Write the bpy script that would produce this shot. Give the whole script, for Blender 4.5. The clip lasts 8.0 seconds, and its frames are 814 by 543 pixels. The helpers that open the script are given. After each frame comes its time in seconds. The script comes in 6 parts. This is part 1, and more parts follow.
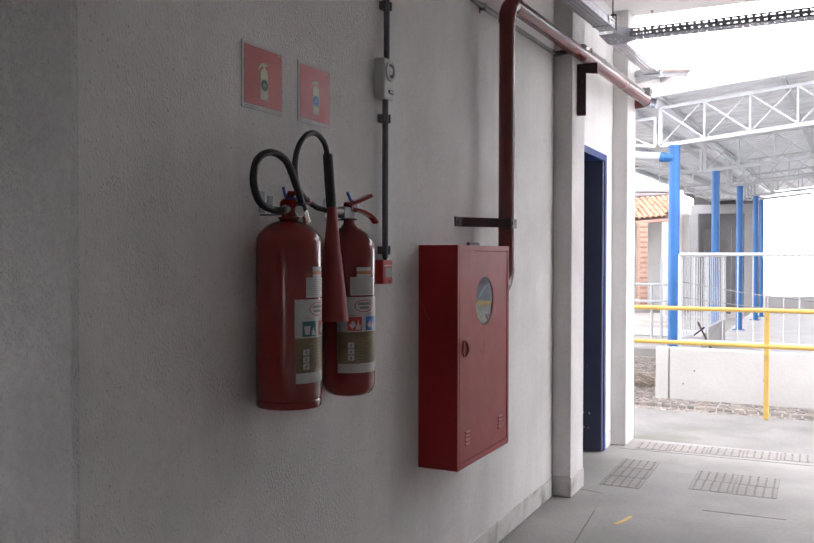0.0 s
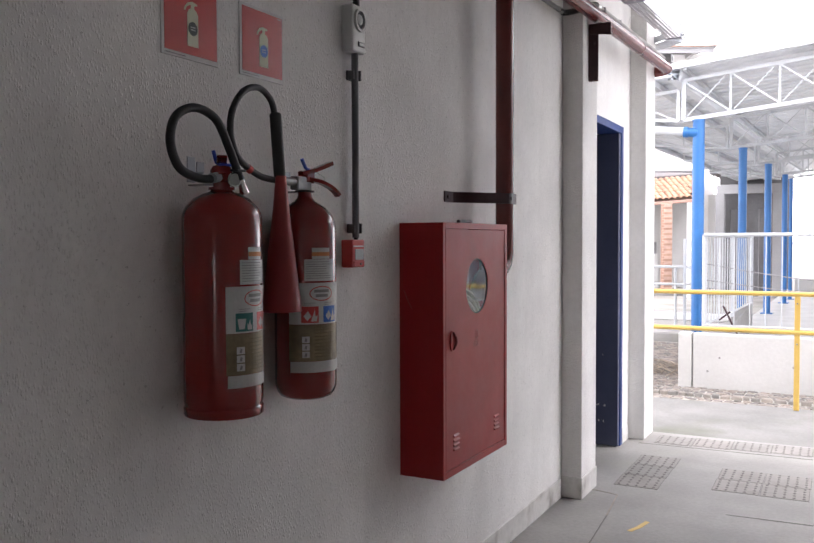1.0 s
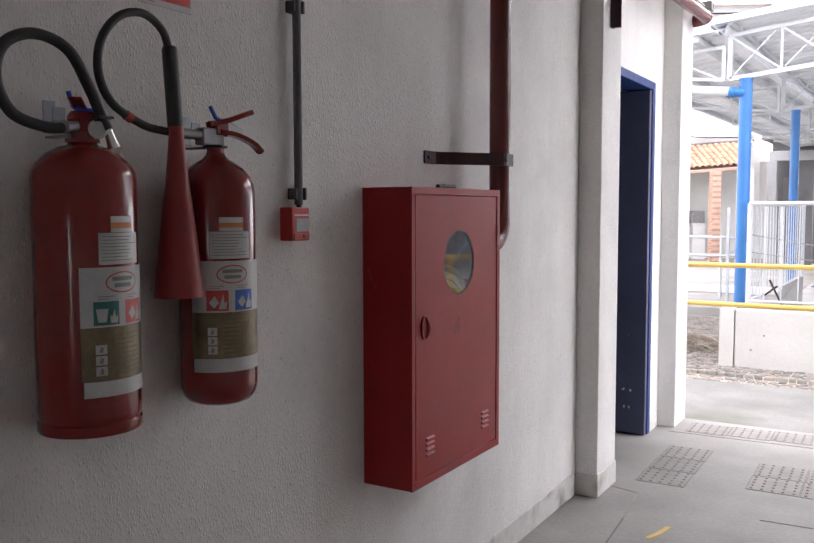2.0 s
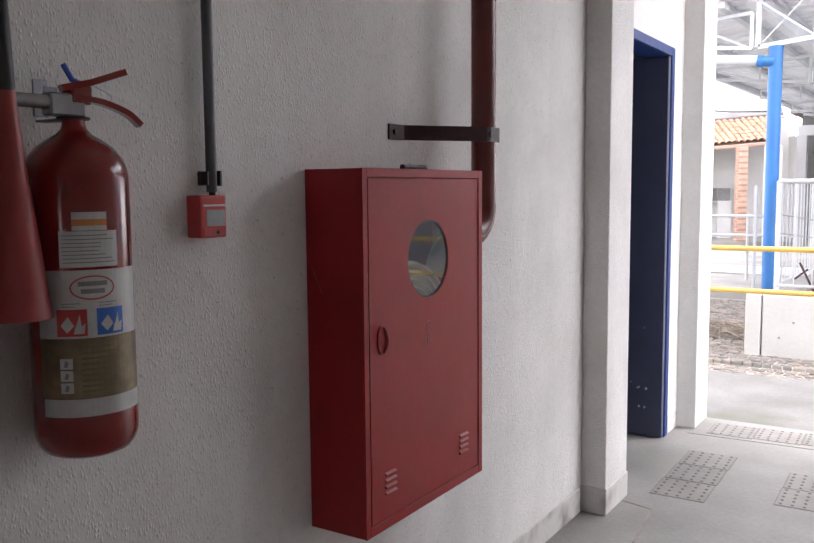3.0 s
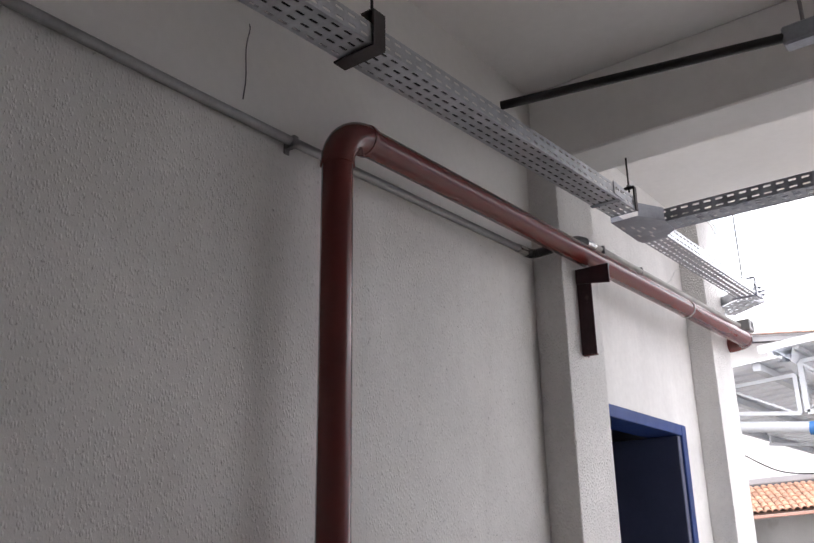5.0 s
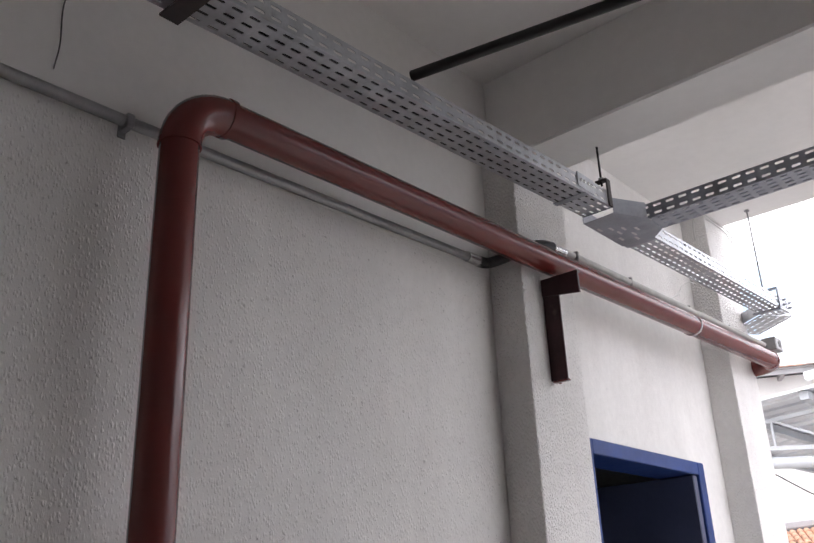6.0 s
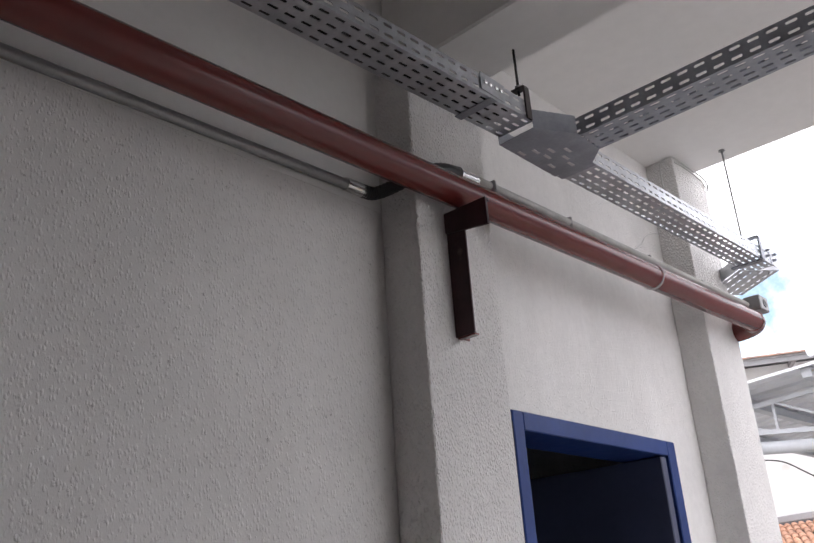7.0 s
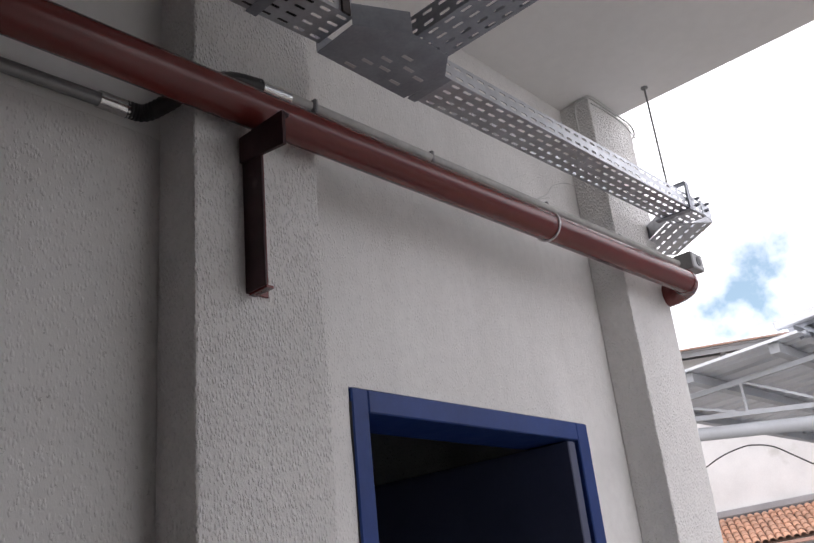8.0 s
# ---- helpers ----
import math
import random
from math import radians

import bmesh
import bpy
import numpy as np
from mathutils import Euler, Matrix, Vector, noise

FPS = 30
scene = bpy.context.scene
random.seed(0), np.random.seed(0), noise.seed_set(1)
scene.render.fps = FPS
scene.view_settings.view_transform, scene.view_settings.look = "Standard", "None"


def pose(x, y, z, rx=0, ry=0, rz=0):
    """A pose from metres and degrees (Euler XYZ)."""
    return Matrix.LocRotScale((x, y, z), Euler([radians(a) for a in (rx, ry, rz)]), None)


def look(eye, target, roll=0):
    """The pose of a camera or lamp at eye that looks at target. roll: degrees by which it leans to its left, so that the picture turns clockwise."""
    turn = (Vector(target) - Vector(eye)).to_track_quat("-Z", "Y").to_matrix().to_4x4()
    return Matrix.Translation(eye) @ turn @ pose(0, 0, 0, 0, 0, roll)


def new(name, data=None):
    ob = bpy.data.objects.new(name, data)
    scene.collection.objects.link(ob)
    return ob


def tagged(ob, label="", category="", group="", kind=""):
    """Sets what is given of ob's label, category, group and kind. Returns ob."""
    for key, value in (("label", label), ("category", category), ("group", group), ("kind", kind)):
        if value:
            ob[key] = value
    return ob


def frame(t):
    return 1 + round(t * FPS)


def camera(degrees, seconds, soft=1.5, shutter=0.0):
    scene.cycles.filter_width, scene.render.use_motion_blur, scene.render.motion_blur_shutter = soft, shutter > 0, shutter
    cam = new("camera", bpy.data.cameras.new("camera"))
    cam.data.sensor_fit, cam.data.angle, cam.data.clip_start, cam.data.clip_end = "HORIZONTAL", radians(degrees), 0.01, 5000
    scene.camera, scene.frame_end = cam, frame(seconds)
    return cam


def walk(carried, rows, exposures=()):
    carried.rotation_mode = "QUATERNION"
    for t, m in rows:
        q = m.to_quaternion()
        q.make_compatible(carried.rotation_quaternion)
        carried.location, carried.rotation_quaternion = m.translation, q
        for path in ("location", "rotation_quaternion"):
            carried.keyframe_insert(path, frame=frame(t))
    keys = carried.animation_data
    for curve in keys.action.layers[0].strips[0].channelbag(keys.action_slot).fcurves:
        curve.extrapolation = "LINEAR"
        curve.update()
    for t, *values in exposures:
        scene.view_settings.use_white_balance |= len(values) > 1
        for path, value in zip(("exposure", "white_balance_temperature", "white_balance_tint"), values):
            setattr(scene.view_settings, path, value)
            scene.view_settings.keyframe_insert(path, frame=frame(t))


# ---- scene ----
cam = camera(51.6, 8.0)
PATH = [
    (0, (1.476, 0.134, 1.448), (0.588, 1.926, 1.415), 0.1),
    (0.5, (1.439, 0.347, 1.443), (0.529, 2.127, 1.393), -0.0),
    (1, (1.43, 0.582, 1.434), (0.493, 2.347, 1.362), -0.2),
    (1.5, (1.427, 0.836, 1.429), (0.467, 2.588, 1.325), -0.2),
    (1.7, (1.439, 0.95, 1.43), (0.446, 2.682, 1.31), -0.1),
    (2.8, (1.337, 1.511, 1.441), (0.271, 3.192, 1.247), -0.5),
    (3, (1.33, 1.604, 1.45), (0.256, 3.28, 1.254), -0.5),
    (3.5, (1.367, 1.843, 1.483), (0.281, 3.521, 1.418), -0.7),
    (4, (1.375, 2.106, 1.529), (0.291, 3.756, 1.853), -1.2),
    (4.5, (1.364, 2.313, 1.602), (0.27, 3.899, 2.138), -0.8),
    (4.7, (1.351, 2.41, 1.634), (0.239, 3.967, 2.215), -0.7),
    (5.8, (1.361, 3.033, 1.733), (0.163, 4.458, 2.463), -2.2),
    (6, (1.348, 3.151, 1.732), (0.142, 4.563, 2.473), -2.3),
    (6.5, (1.275, 3.447, 1.74), (0.055, 4.844, 2.488), -2.9),
    (7, (1.246, 3.769, 1.752), (0.024, 5.165, 2.499), -3.9),
    (7.5, (1.245, 4.062, 1.777), (0.031, 5.469, 2.515), -4.6),
    (8, (1.22, 4.361, 1.784), (0.01, 5.771, 2.525), -6.0),
]
EXPOSURES = [(t, e, 6430, 18) for t, e in ((0.0, 1.03), (1.5, 1.06), (3.0, 1.13), (4.0, 0.78), (4.5, 0.71), (6.0, 0.68), (6.5, 0.48), (7.0, 0.18), (7.5, -0.08), (8.0, -0.27))]
walk(cam, [(t, look(eye, target, roll)) for t, eye, target, roll in PATH], EXPOSURES)

# ---- daylight: hazy sun and broken cloud ----
SUN_EL, SUN_AZ = 70.0, 57.0  # height, and degrees from +y towards +x
sun_way = Vector((math.sin(radians(SUN_AZ)) * math.cos(radians(SUN_EL)), math.cos(radians(SUN_AZ)) * math.cos(radians(SUN_EL)), math.sin(radians(SUN_EL))))
sun_data = bpy.data.lights.new("sun", "SUN")
sun_data.energy, sun_data.angle, sun_data.color = 0.9, radians(11.0), (1.0, 0.96, 0.9)
sun = new("sun", sun_data)
sun.matrix_world = look(sun_way * 60, (0, 0, 0))

world = bpy.data.worlds.new("sky")
scene.world = world
world.use_nodes = True
wn, wl = world.node_tree.nodes, world.node_tree.links
wn.clear()
w_out, w_bg, w_sky = wn.new("ShaderNodeOutputWorld"), wn.new("ShaderNodeBackground"), wn.new("ShaderNodeTexSky")
w_sky.sky_type, w_sky.sun_disc, w_sky.ozone_density = "NISHITA", False, 0.2
w_sky.sun_elevation, w_sky.sun_rotation = radians(SUN_EL), radians(SUN_AZ)
w_co, w_noise, w_ramp, w_mix = wn.new("ShaderNodeTexCoord"), wn.new("ShaderNodeTexNoise"), wn.new("ShaderNodeValToRGB"), wn.new("ShaderNodeMix")
w_noise.inputs["Scale"].default_value, w_noise.inputs["Detail"].default_value, w_noise.inputs["Roughness"].default_value = 4.2, 7.0, 0.55
w_ramp.color_ramp.elements[0].position, w_ramp.color_ramp.elements[1].position = 0.345, 0.475
w_ramp.color_ramp.elements[0].color = (0.07, 0.07, 0.07, 1)
w_mix.data_type = "RGBA"
w_mix.inputs[7].default_value = (18.2, 18.2, 18.3, 1)
w_bg.inputs["Strength"].default_value = 0.15
w_map = wn.new("ShaderNodeMapping")
w_map.inputs["Location"].default_value, w_map.inputs["Rotation"].default_value = (3.1, 1.7, 0.4), (0.066, 0.0512, -0.186)
wl.new(w_co.outputs["Generated"], w_map.inputs["Vector"])
wl.new(w_map.outputs["Vector"], w_noise.inputs["Vector"])
wl.new(w_noise.outputs["Fac"], w_ramp.inputs["Fac"])
wl.new(w_ramp.outputs["Color"], w_mix.inputs[0])
w_tone = wn.new("ShaderNodeMix")
w_tone.data_type, w_tone.blend_type = "RGBA", "MULTIPLY"
w_tone.inputs[0].default_value, w_tone.inputs[7].default_value = 1.0, (1.15, 1.36, 1.2, 1)
wl.new(w_sky.outputs["Color"], w_tone.inputs[6])
wl.new(w_tone.outputs[2], w_mix.inputs[6])
wl.new(w_mix.outputs[2], w_bg.inputs["Color"])
wl.new(w_bg.outputs["Background"], w_out.inputs["Surface"])


# ---- materials ----
def material(name, color, rough=0.6, metal=0.0, vary=0.12, scale=6.0, grain=60.0, bump=0.0, bump_scale=80.0, stretch=(1, 1, 1), dirt=None, dirt_at=0.6, dirt_scale=2.0, coat=0.0, island=0.0, random=0.0, spec=0.5):
    m = bpy.data.materials.new(name)
    m.use_nodes = True
    n, l = m.node_tree.nodes, m.node_tree.links
    b = n["Principled BSDF"]
    co, mp = n.new("ShaderNodeTexCoord"), n.new("ShaderNodeMapping")
    mp.inputs["Scale"].default_value = stretch
    geo = n.new("ShaderNodeNewGeometry")
    l.new(geo.outputs["Position"], mp.inputs["Vector"])

    def noise_node(sc, detail=4.0):
        t = n.new("ShaderNodeTexNoise")
        t.inputs["Scale"].default_value, t.inputs["Detail"].default_value = sc, detail
        l.new(mp.outputs["Vector"], t.inputs["Vector"])
        return t

    def mixed(kind, fac, a, c):
        x = n.new("ShaderNodeMix")
        x.data_type, x.blend_type = "RGBA", kind
        for sock, v in ((0, fac), (6, a), (7, c)):
            if isinstance(v, (int, float)):
                x.inputs[sock].default_value = v
            elif isinstance(v, tuple):
                x.inputs[sock].default_value = (*v[:3], 1)
            else:
                l.new(v, x.inputs[sock])
        return x.outputs[2]

    def ramp(src, lo, hi, a=(0, 0, 0), c=(1, 1, 1)):
        r = n.new("ShaderNodeValToRGB")
        r.color_ramp.elements[0].position, r.color_ramp.elements[1].position = lo, hi
        r.color_ramp.elements[0].color, r.color_ramp.elements[1].color = (*a, 1), (*c, 1)
        l.new(src, r.inputs["Fac"])
        return r.outputs["Color"]

    lo, hi = tuple(c * (1 - vary) for c in color), tuple(min(1, c * (1 + vary)) for c in color)
    col = ramp(noise_node(scale).outputs["Fac"], 0.3, 0.7, lo, hi)
    fine = ramp(noise_node(grain, 3).outputs["Fac"], 0.3, 0.7, (1 - vary * 0.7,) * 3, (1, 1, 1))
    col = mixed("MULTIPLY", 1.0, col, fine)
    if dirt:
        col = mixed("MIX", ramp(noise_node(dirt_scale, 6).outputs["Fac"], dirt_at, dirt_at + 0.16), col, dirt)
    if island or random:
        src = n.new("ShaderNodeObjectInfo").outputs["Random"] if random else geo.outputs["Random Per Island"]
        a = max(island, random)
        col = mixed("MULTIPLY", 1.0, col, ramp(src, 0, 1, (1 - a,) * 3, (1, 1 - a * 0.25, 1 - a * 0.4)))
    l.new(col, b.inputs["Base Color"])
    rr = n.new("ShaderNodeMapRange")
    l.new(noise_node(scale * 3).outputs["Fac"], rr.inputs["Value"])
    rr.inputs["To Min"].default_value, rr.inputs["To Max"].default_value = max(0.02, rough - (0.1 if rough > 0.35 else 0.025)), min(1, rough + (0.1 if rough > 0.35 else 0.025))
    l.new(rr.outputs["Result"], b.inputs["Roughness"])
    b.inputs["Metallic"].default_value = metal
    b.inputs["Specular IOR Level"].default_value = spec
    b.inputs["Coat Weight"].default_value = coat
    b.inputs["Coat Roughness"].default_value = 0.06
    if bump:
        bp = n.new("ShaderNodeBump")
        bp.inputs["Strength"].default_value, bp.inputs["Distance"].default_value = 1.0, bump
        l.new(noise_node(bump_scale, 3).outputs["Fac"], bp.inputs["Height"])
        l.new(bp.outputs["Normal"], b.inputs["Normal"])
    return m


def plaster(name, color, drops, size=90.0, width=0.5, gaps=0.25, pits=0.25):
    """Sprayed textured paint: flattened drops that ran a little, over a finer grain."""
    m = material(name, color, 0.75, vary=0.08, scale=2.2, grain=35, dirt=tuple(c * 0.84 for c in color), dirt_at=0.57, dirt_scale=1.6, spec=0.3)
    n, l = m.node_tree.nodes, m.node_tree.links
    geo = [x for x in n if x.type == "NEW_GEOMETRY"][0]
    mp = n.new("ShaderNodeMapping")
    mp.inputs["Scale"].default_value = (1.0, 1.0, 0.55)
    l.new(geo.outputs["Position"], mp.inputs["Vector"])
    t, bend = n.new("ShaderNodeTexNoise"), n.new("ShaderNodeMix")
    t.inputs["Scale"].default_value, t.inputs["Detail"].default_value = size * 1.3, 2.0
    l.new(mp.outputs["Vector"], t.inputs["Vector"])
    bend.data_type, bend.blend_type = "RGBA", "LINEAR_LIGHT"
    bend.inputs[0].default_value = 0.35 / size
    l.new(mp.outputs["Vector"], bend.inputs[6])
    l.new(t.outputs["Color"], bend.inputs[7])
    d, drop, here, r = n.new("ShaderNodeTexVoronoi"), n.new("ShaderNodeValToRGB"), n.new("ShaderNodeValToRGB"), n.new("ShaderNodeMath")
    d.inputs["Scale"].default_value = size
    l.new(bend.outputs[2], d.inputs["Vector"])
    drop.color_ramp.interpolation = "EASE"
    drop.color_ramp.elements[0].position, drop.color_ramp.elements[1].position = 0.1, width
    drop.color_ramp.elements[0].color, drop.color_ramp.elements[1].color = (1, 1, 1, 1), (0, 0, 0, 1)
    here.color_ramp.elements[0].position, here.color_ramp.elements[1].position = gaps, gaps + 0.35
    l.new(d.outputs["Distance"], drop.inputs["Fac"])
    l.new(d.outputs["Color"], here.inputs["Fac"])
    r.operation = "MULTIPLY"
    l.new(drop.outputs["Color"], r.inputs[0])
    l.new(here.outputs["Color"], r.inputs[1])
    f = n.new("ShaderNodeTexNoise")
    f.inputs["Scale"].default_value, f.inputs["Detail"].default_value = 420.0, 3.0
    l.new(mp.outputs["Vector"], f.inputs["Vector"])
    add = n.new("ShaderNodeMath")
    add.operation = "MULTIPLY_ADD"
    l.new(f.outputs["Fac"], add.inputs[0])
    add.inputs[1].default_value = 0.35
    l.new(r.outputs["Value"], add.inputs[2])
    bp = n.new("ShaderNodeBump")
    bp.inputs["Strength"].default_value, bp.inputs["Distance"].default_value = 1.0, drops
    l.new(add.outputs["Value"], bp.inputs["Height"])
    l.new(bp.outputs["Normal"], n["Principled BSDF"].inputs["Normal"])
    # sparse pits, and faint runs down the wall
    v = n.new("ShaderNodeTexVoronoi")
    v.inputs["Scale"].default_value = 60.0
    wob, wad = n.new("ShaderNodeTexNoise"), n.new("ShaderNodeMix")
    wob.inputs["Scale"].default_value = 190.0
    l.new(geo.outputs["Position"], wob.inputs["Vector"])
    wad.data_type, wad.blend_type = "RGBA", "LINEAR_LIGHT"
    wad.inputs[0].default_value = 0.008
    l.new(geo.outputs["Position"], wad.inputs[6])
    l.new(wob.outputs["Color"], wad.inputs[7])
    l.new(wad.outputs[2], v.inputs["Vector"])
    near, some, both = n.new("ShaderNodeValToRGB"), n.new("ShaderNodeValToRGB"), n.new("ShaderNodeMath")
    near.color_ramp.elements[0].position, near.color_ramp.elements[1].position = 0.08, 0.22
    near.color_ramp.elements[0].color, near.color_ramp.elements[1].color = (1, 1, 1, 1), (0, 0, 0, 1)
    some.color_ramp.elements[0].position, some.color_ramp.elements[1].position = 0.46, 0.78
    l.new(v.outputs["Distance"], near.inputs["Fac"])
    l.new(v.outputs["Color"], some.inputs["Fac"])
    both.operation = "MULTIPLY"
    l.new(near.outputs["Color"], both.inputs[0])
    l.new(some.outputs["Color"], both.inputs[1])
    mp2, runs, soft = n.new("ShaderNodeMapping"), n.new("ShaderNodeTexNoise"), n.new("ShaderNodeValToRGB")
    mp2.inputs["Scale"].default_value = (1.0, 1.0, 0.12)
    l.new(geo.outputs["Position"], mp2.inputs["Vector"])
    runs.inputs["Scale"].default_value, runs.inputs["Detail"].default_value = 7.0, 5.0
    l.new(mp2.outputs["Vector"], runs.inputs["Vector"])
    l.new(runs.outputs["Fac"], soft.inputs["Fac"])
    soft.color_ramp.elements[0].position, soft.color_ramp.elements[1].position = 0.38, 0.6
    soft.color_ramp.elements[0].color = (0.96, 0.957, 0.955, 1)
    base = n["Principled BSDF"].inputs["Base Color"].links[0].from_socket
    m1, m2 = n.new("ShaderNodeMix"), n.new("ShaderNodeMix")
    for x in (m1, m2):
        x.data_type = "RGBA"
    m1.blend_type = "MULTIPLY"
    m1.inputs[0].default_value = 1.0
    l.new(base, m1.inputs[6])
    l.new(soft.outputs["Color"], m1.inputs[7])
    few = n.new("ShaderNodeMath")
    few.operation = "MULTIPLY"
    l.new(both.outputs["Value"], few.inputs[0])
    few.inputs[1].default_value = pits
    l.new(few.outputs["Value"], m2.inputs[0])
    l.new(m1.outputs[2], m2.inputs[6])
    m2.inputs[7].default_value = (0.24, 0.22, 0.21, 1)
    l.new(m2.outputs[2], n["Principled BSDF"].inputs["Base Color"])
    return m


def glass_material(name, color=(0.95, 0.97, 1.0), rough=0.02):
    m = bpy.data.materials.new(name)
    m.use_nodes = True
    b = m.node_tree.nodes["Principled BSDF"]
    b.inputs["Base Color"].default_value = (*color, 1)
    b.inputs["Roughness"].default_value, b.inputs["Transmission Weight"].default_value, b.inputs["IOR"].default_value = rough, 1.0, 1.28
    return m


M_WALL = plaster("textured_paint", (0.79, 0.78, 0.76), 0.0013, 165.0, 0.62, 0.22, 0.55)
M_WALLCOARSE = plaster("lumpy_textured_paint", (0.74, 0.735, 0.73), 0.004, 150.0, 0.68, 0.0)
M_WALLROUGH = plaster("coarse_textured_paint", (0.79, 0.78, 0.76), 0.0026, 185.0, 0.66, 0.05, 0.3)
M_WALLFINE = plaster("fine_textured_paint", (0.79, 0.78, 0.76), 0.0011, 210.0, 0.6, 0.2, 0.15)
M_SMOOTH = material("smooth_plaster", (0.78, 0.77, 0.75), 0.8, vary=0.05, scale=2.0, grain=40, bump=0.0012, bump_scale=14, dirt=(0.64, 0.62, 0.59), dirt_at=0.64, dirt_scale=1.6)
M_CEIL = material("ceiling_paint", (0.85, 0.84, 0.82), 0.85, vary=0.05, scale=1.2, grain=30, bump=0.001, bump_scale=9, dirt=(0.66, 0.64, 0.61), dirt_at=0.64, dirt_scale=0.9)
M_FLOOR = material("worn_concrete", (0.27, 0.262, 0.25), 0.55, vary=0.2, scale=1.7, grain=45, bump=0.0008, bump_scale=120, dirt=(0.25, 0.245, 0.22), dirt_at=0.56, dirt_scale=1.3)
M_RED = material("red_enamel", (0.215, 0.014, 0.011), 0.16, vary=0.12, scale=3.0, grain=30, bump=0.0003, bump_scale=40, dirt=(0.18, 0.014, 0.012), dirt_at=0.6, dirt_scale=3.5, coat=0.2, spec=0.5)
M_CAB = material("red_sheet_paint", (0.34, 0.018, 0.020), 0.4, vary=0.10, scale=4.0, grain=50, bump=0.0003, bump_scale=30, dirt=(0.27, 0.018, 0.018), dirt_at=0.56, dirt_scale=4.0, spec=0.25)
M_PIPE = material("red_oxide_paint", (0.138, 0.023, 0.02), 0.26, vary=0.08, scale=5, grain=60, bump=0.0002, bump_scale=40, dirt=(0.112, 0.02, 0.018), dirt_at=0.58, dirt_scale=6)
M_BRACKET = material("dark_painted_steel", (0.052, 0.024, 0.028), 0.4, vary=0.25, scale=14, grain=90, bump=0.0004, bump_scale=60, dirt=(0.13, 0.09, 0.09), dirt_at=0.68, dirt_scale=24, spec=0.2)
M_GALV = material("galvanised_sheet", (0.55, 0.57, 0.60), 0.42, 0.75, vary=0.14, scale=18, grain=120, dirt=(0.42, 0.43, 0.45), dirt_at=0.6, dirt_scale=9)
M_DARKSTEEL = material("dull_dark_steel", (0.07, 0.06, 0.06), 0.5, 0.3, vary=0.2, scale=14, grain=90)
M_GALVD = material("galvanised_plate", (0.36, 0.38, 0.42), 0.5, 0.6, vary=0.14, scale=14, grain=120, dirt=(0.28, 0.29, 0.31), dirt_at=0.6, dirt_scale=9)
M_CONDUIT = material("grey_steel_conduit", (0.30, 0.30, 0.30), 0.45, 0.5, vary=0.15, scale=12, grain=120, dirt=(0.2, 0.2, 0.2), dirt_at=0.62, dirt_scale=12)
M_ZINC = material("bright_zinc", (0.72, 0.72, 0.70), 0.25, 0.9, vary=0.08, scale=20, grain=100)
M_RUBBER = material("black_rubber", (0.018, 0.018, 0.019), 0.5, vary=0.2, scale=30, grain=160, bump=0.0003, bump_scale=300)
M_NAVY = material("navy_door_paint", (0.066, 0.077, 0.135), 0.4, vary=0.12, scale=4, grain=60, dirt=(0.074, 0.087, 0.148), dirt_at=0.6, dirt_scale=3)
M_FRAMEBLUE = material("blue_steel_frame", (0.018, 0.048, 0.19), 0.4, vary=0.12, scale=6, grain=70, bump=0.0003, bump_scale=60, dirt=(0.028, 0.07, 0.23), dirt_at=0.64, dirt_scale=14, spec=0.25)
M_POST = material("bright_blue_paint", (0.02, 0.135, 0.37), 0.4, vary=0.1, scale=3, grain=40, dirt=(0.03, 0.13, 0.34), dirt_at=0.62, dirt_scale=3)
M_YELLOW = material("yellow_paint", (0.64, 0.43, 0.11), 0.4, vary=0.08, scale=6, grain=60, dirt=(0.5, 0.33, 0.08), dirt_at=0.66, dirt_scale=12)
M_WHITEMETAL = material("white_painted_steel", (0.46, 0.48, 0.50), 0.5, vary=0.07, scale=4, grain=50, dirt=(0.42, 0.41, 0.39), dirt_at=0.62, dirt_scale=5)
M_ROOFSHEET = material("white_roof_sheet", (0.71, 0.73, 0.76), 0.5, 0.1, vary=0.08, scale=1.5, grain=30, dirt=(0.60, 0.62, 0.65), dirt_at=0.56, dirt_scale=1.2)
M_LOWWALL = material("dusty_whitewash", (0.5, 0.495, 0.48), 0.85, vary=0.08, scale=1.5, grain=30, bump=0.002, bump_scale=30, dirt=(0.36, 0.35, 0.33), dirt_at=0.62, dirt_scale=2.2)
M_DECK = material("pale_deck_tile", (0.52, 0.515, 0.5), 0.6, vary=0.1, scale=2.0, grain=40, dirt=(0.4, 0.395, 0.38), dirt_at=0.58, dirt_scale=1.4)
M_WHITEWALL = material("whitewash", (0.66, 0.655, 0.64), 0.85, vary=0.07, scale=1.5, grain=30, bump=0.002, bump_scale=30, dirt=(0.47, 0.46, 0.43), dirt_at=0.62, dirt_scale=1.4)
M_GREYWALL = material("grey_render", (0.30, 0.30, 0.305), 0.85, vary=0.12, scale=1.2, grain=30, dirt=(0.2, 0.2, 0.2), dirt_at=0.58, dirt_scale=1.0)
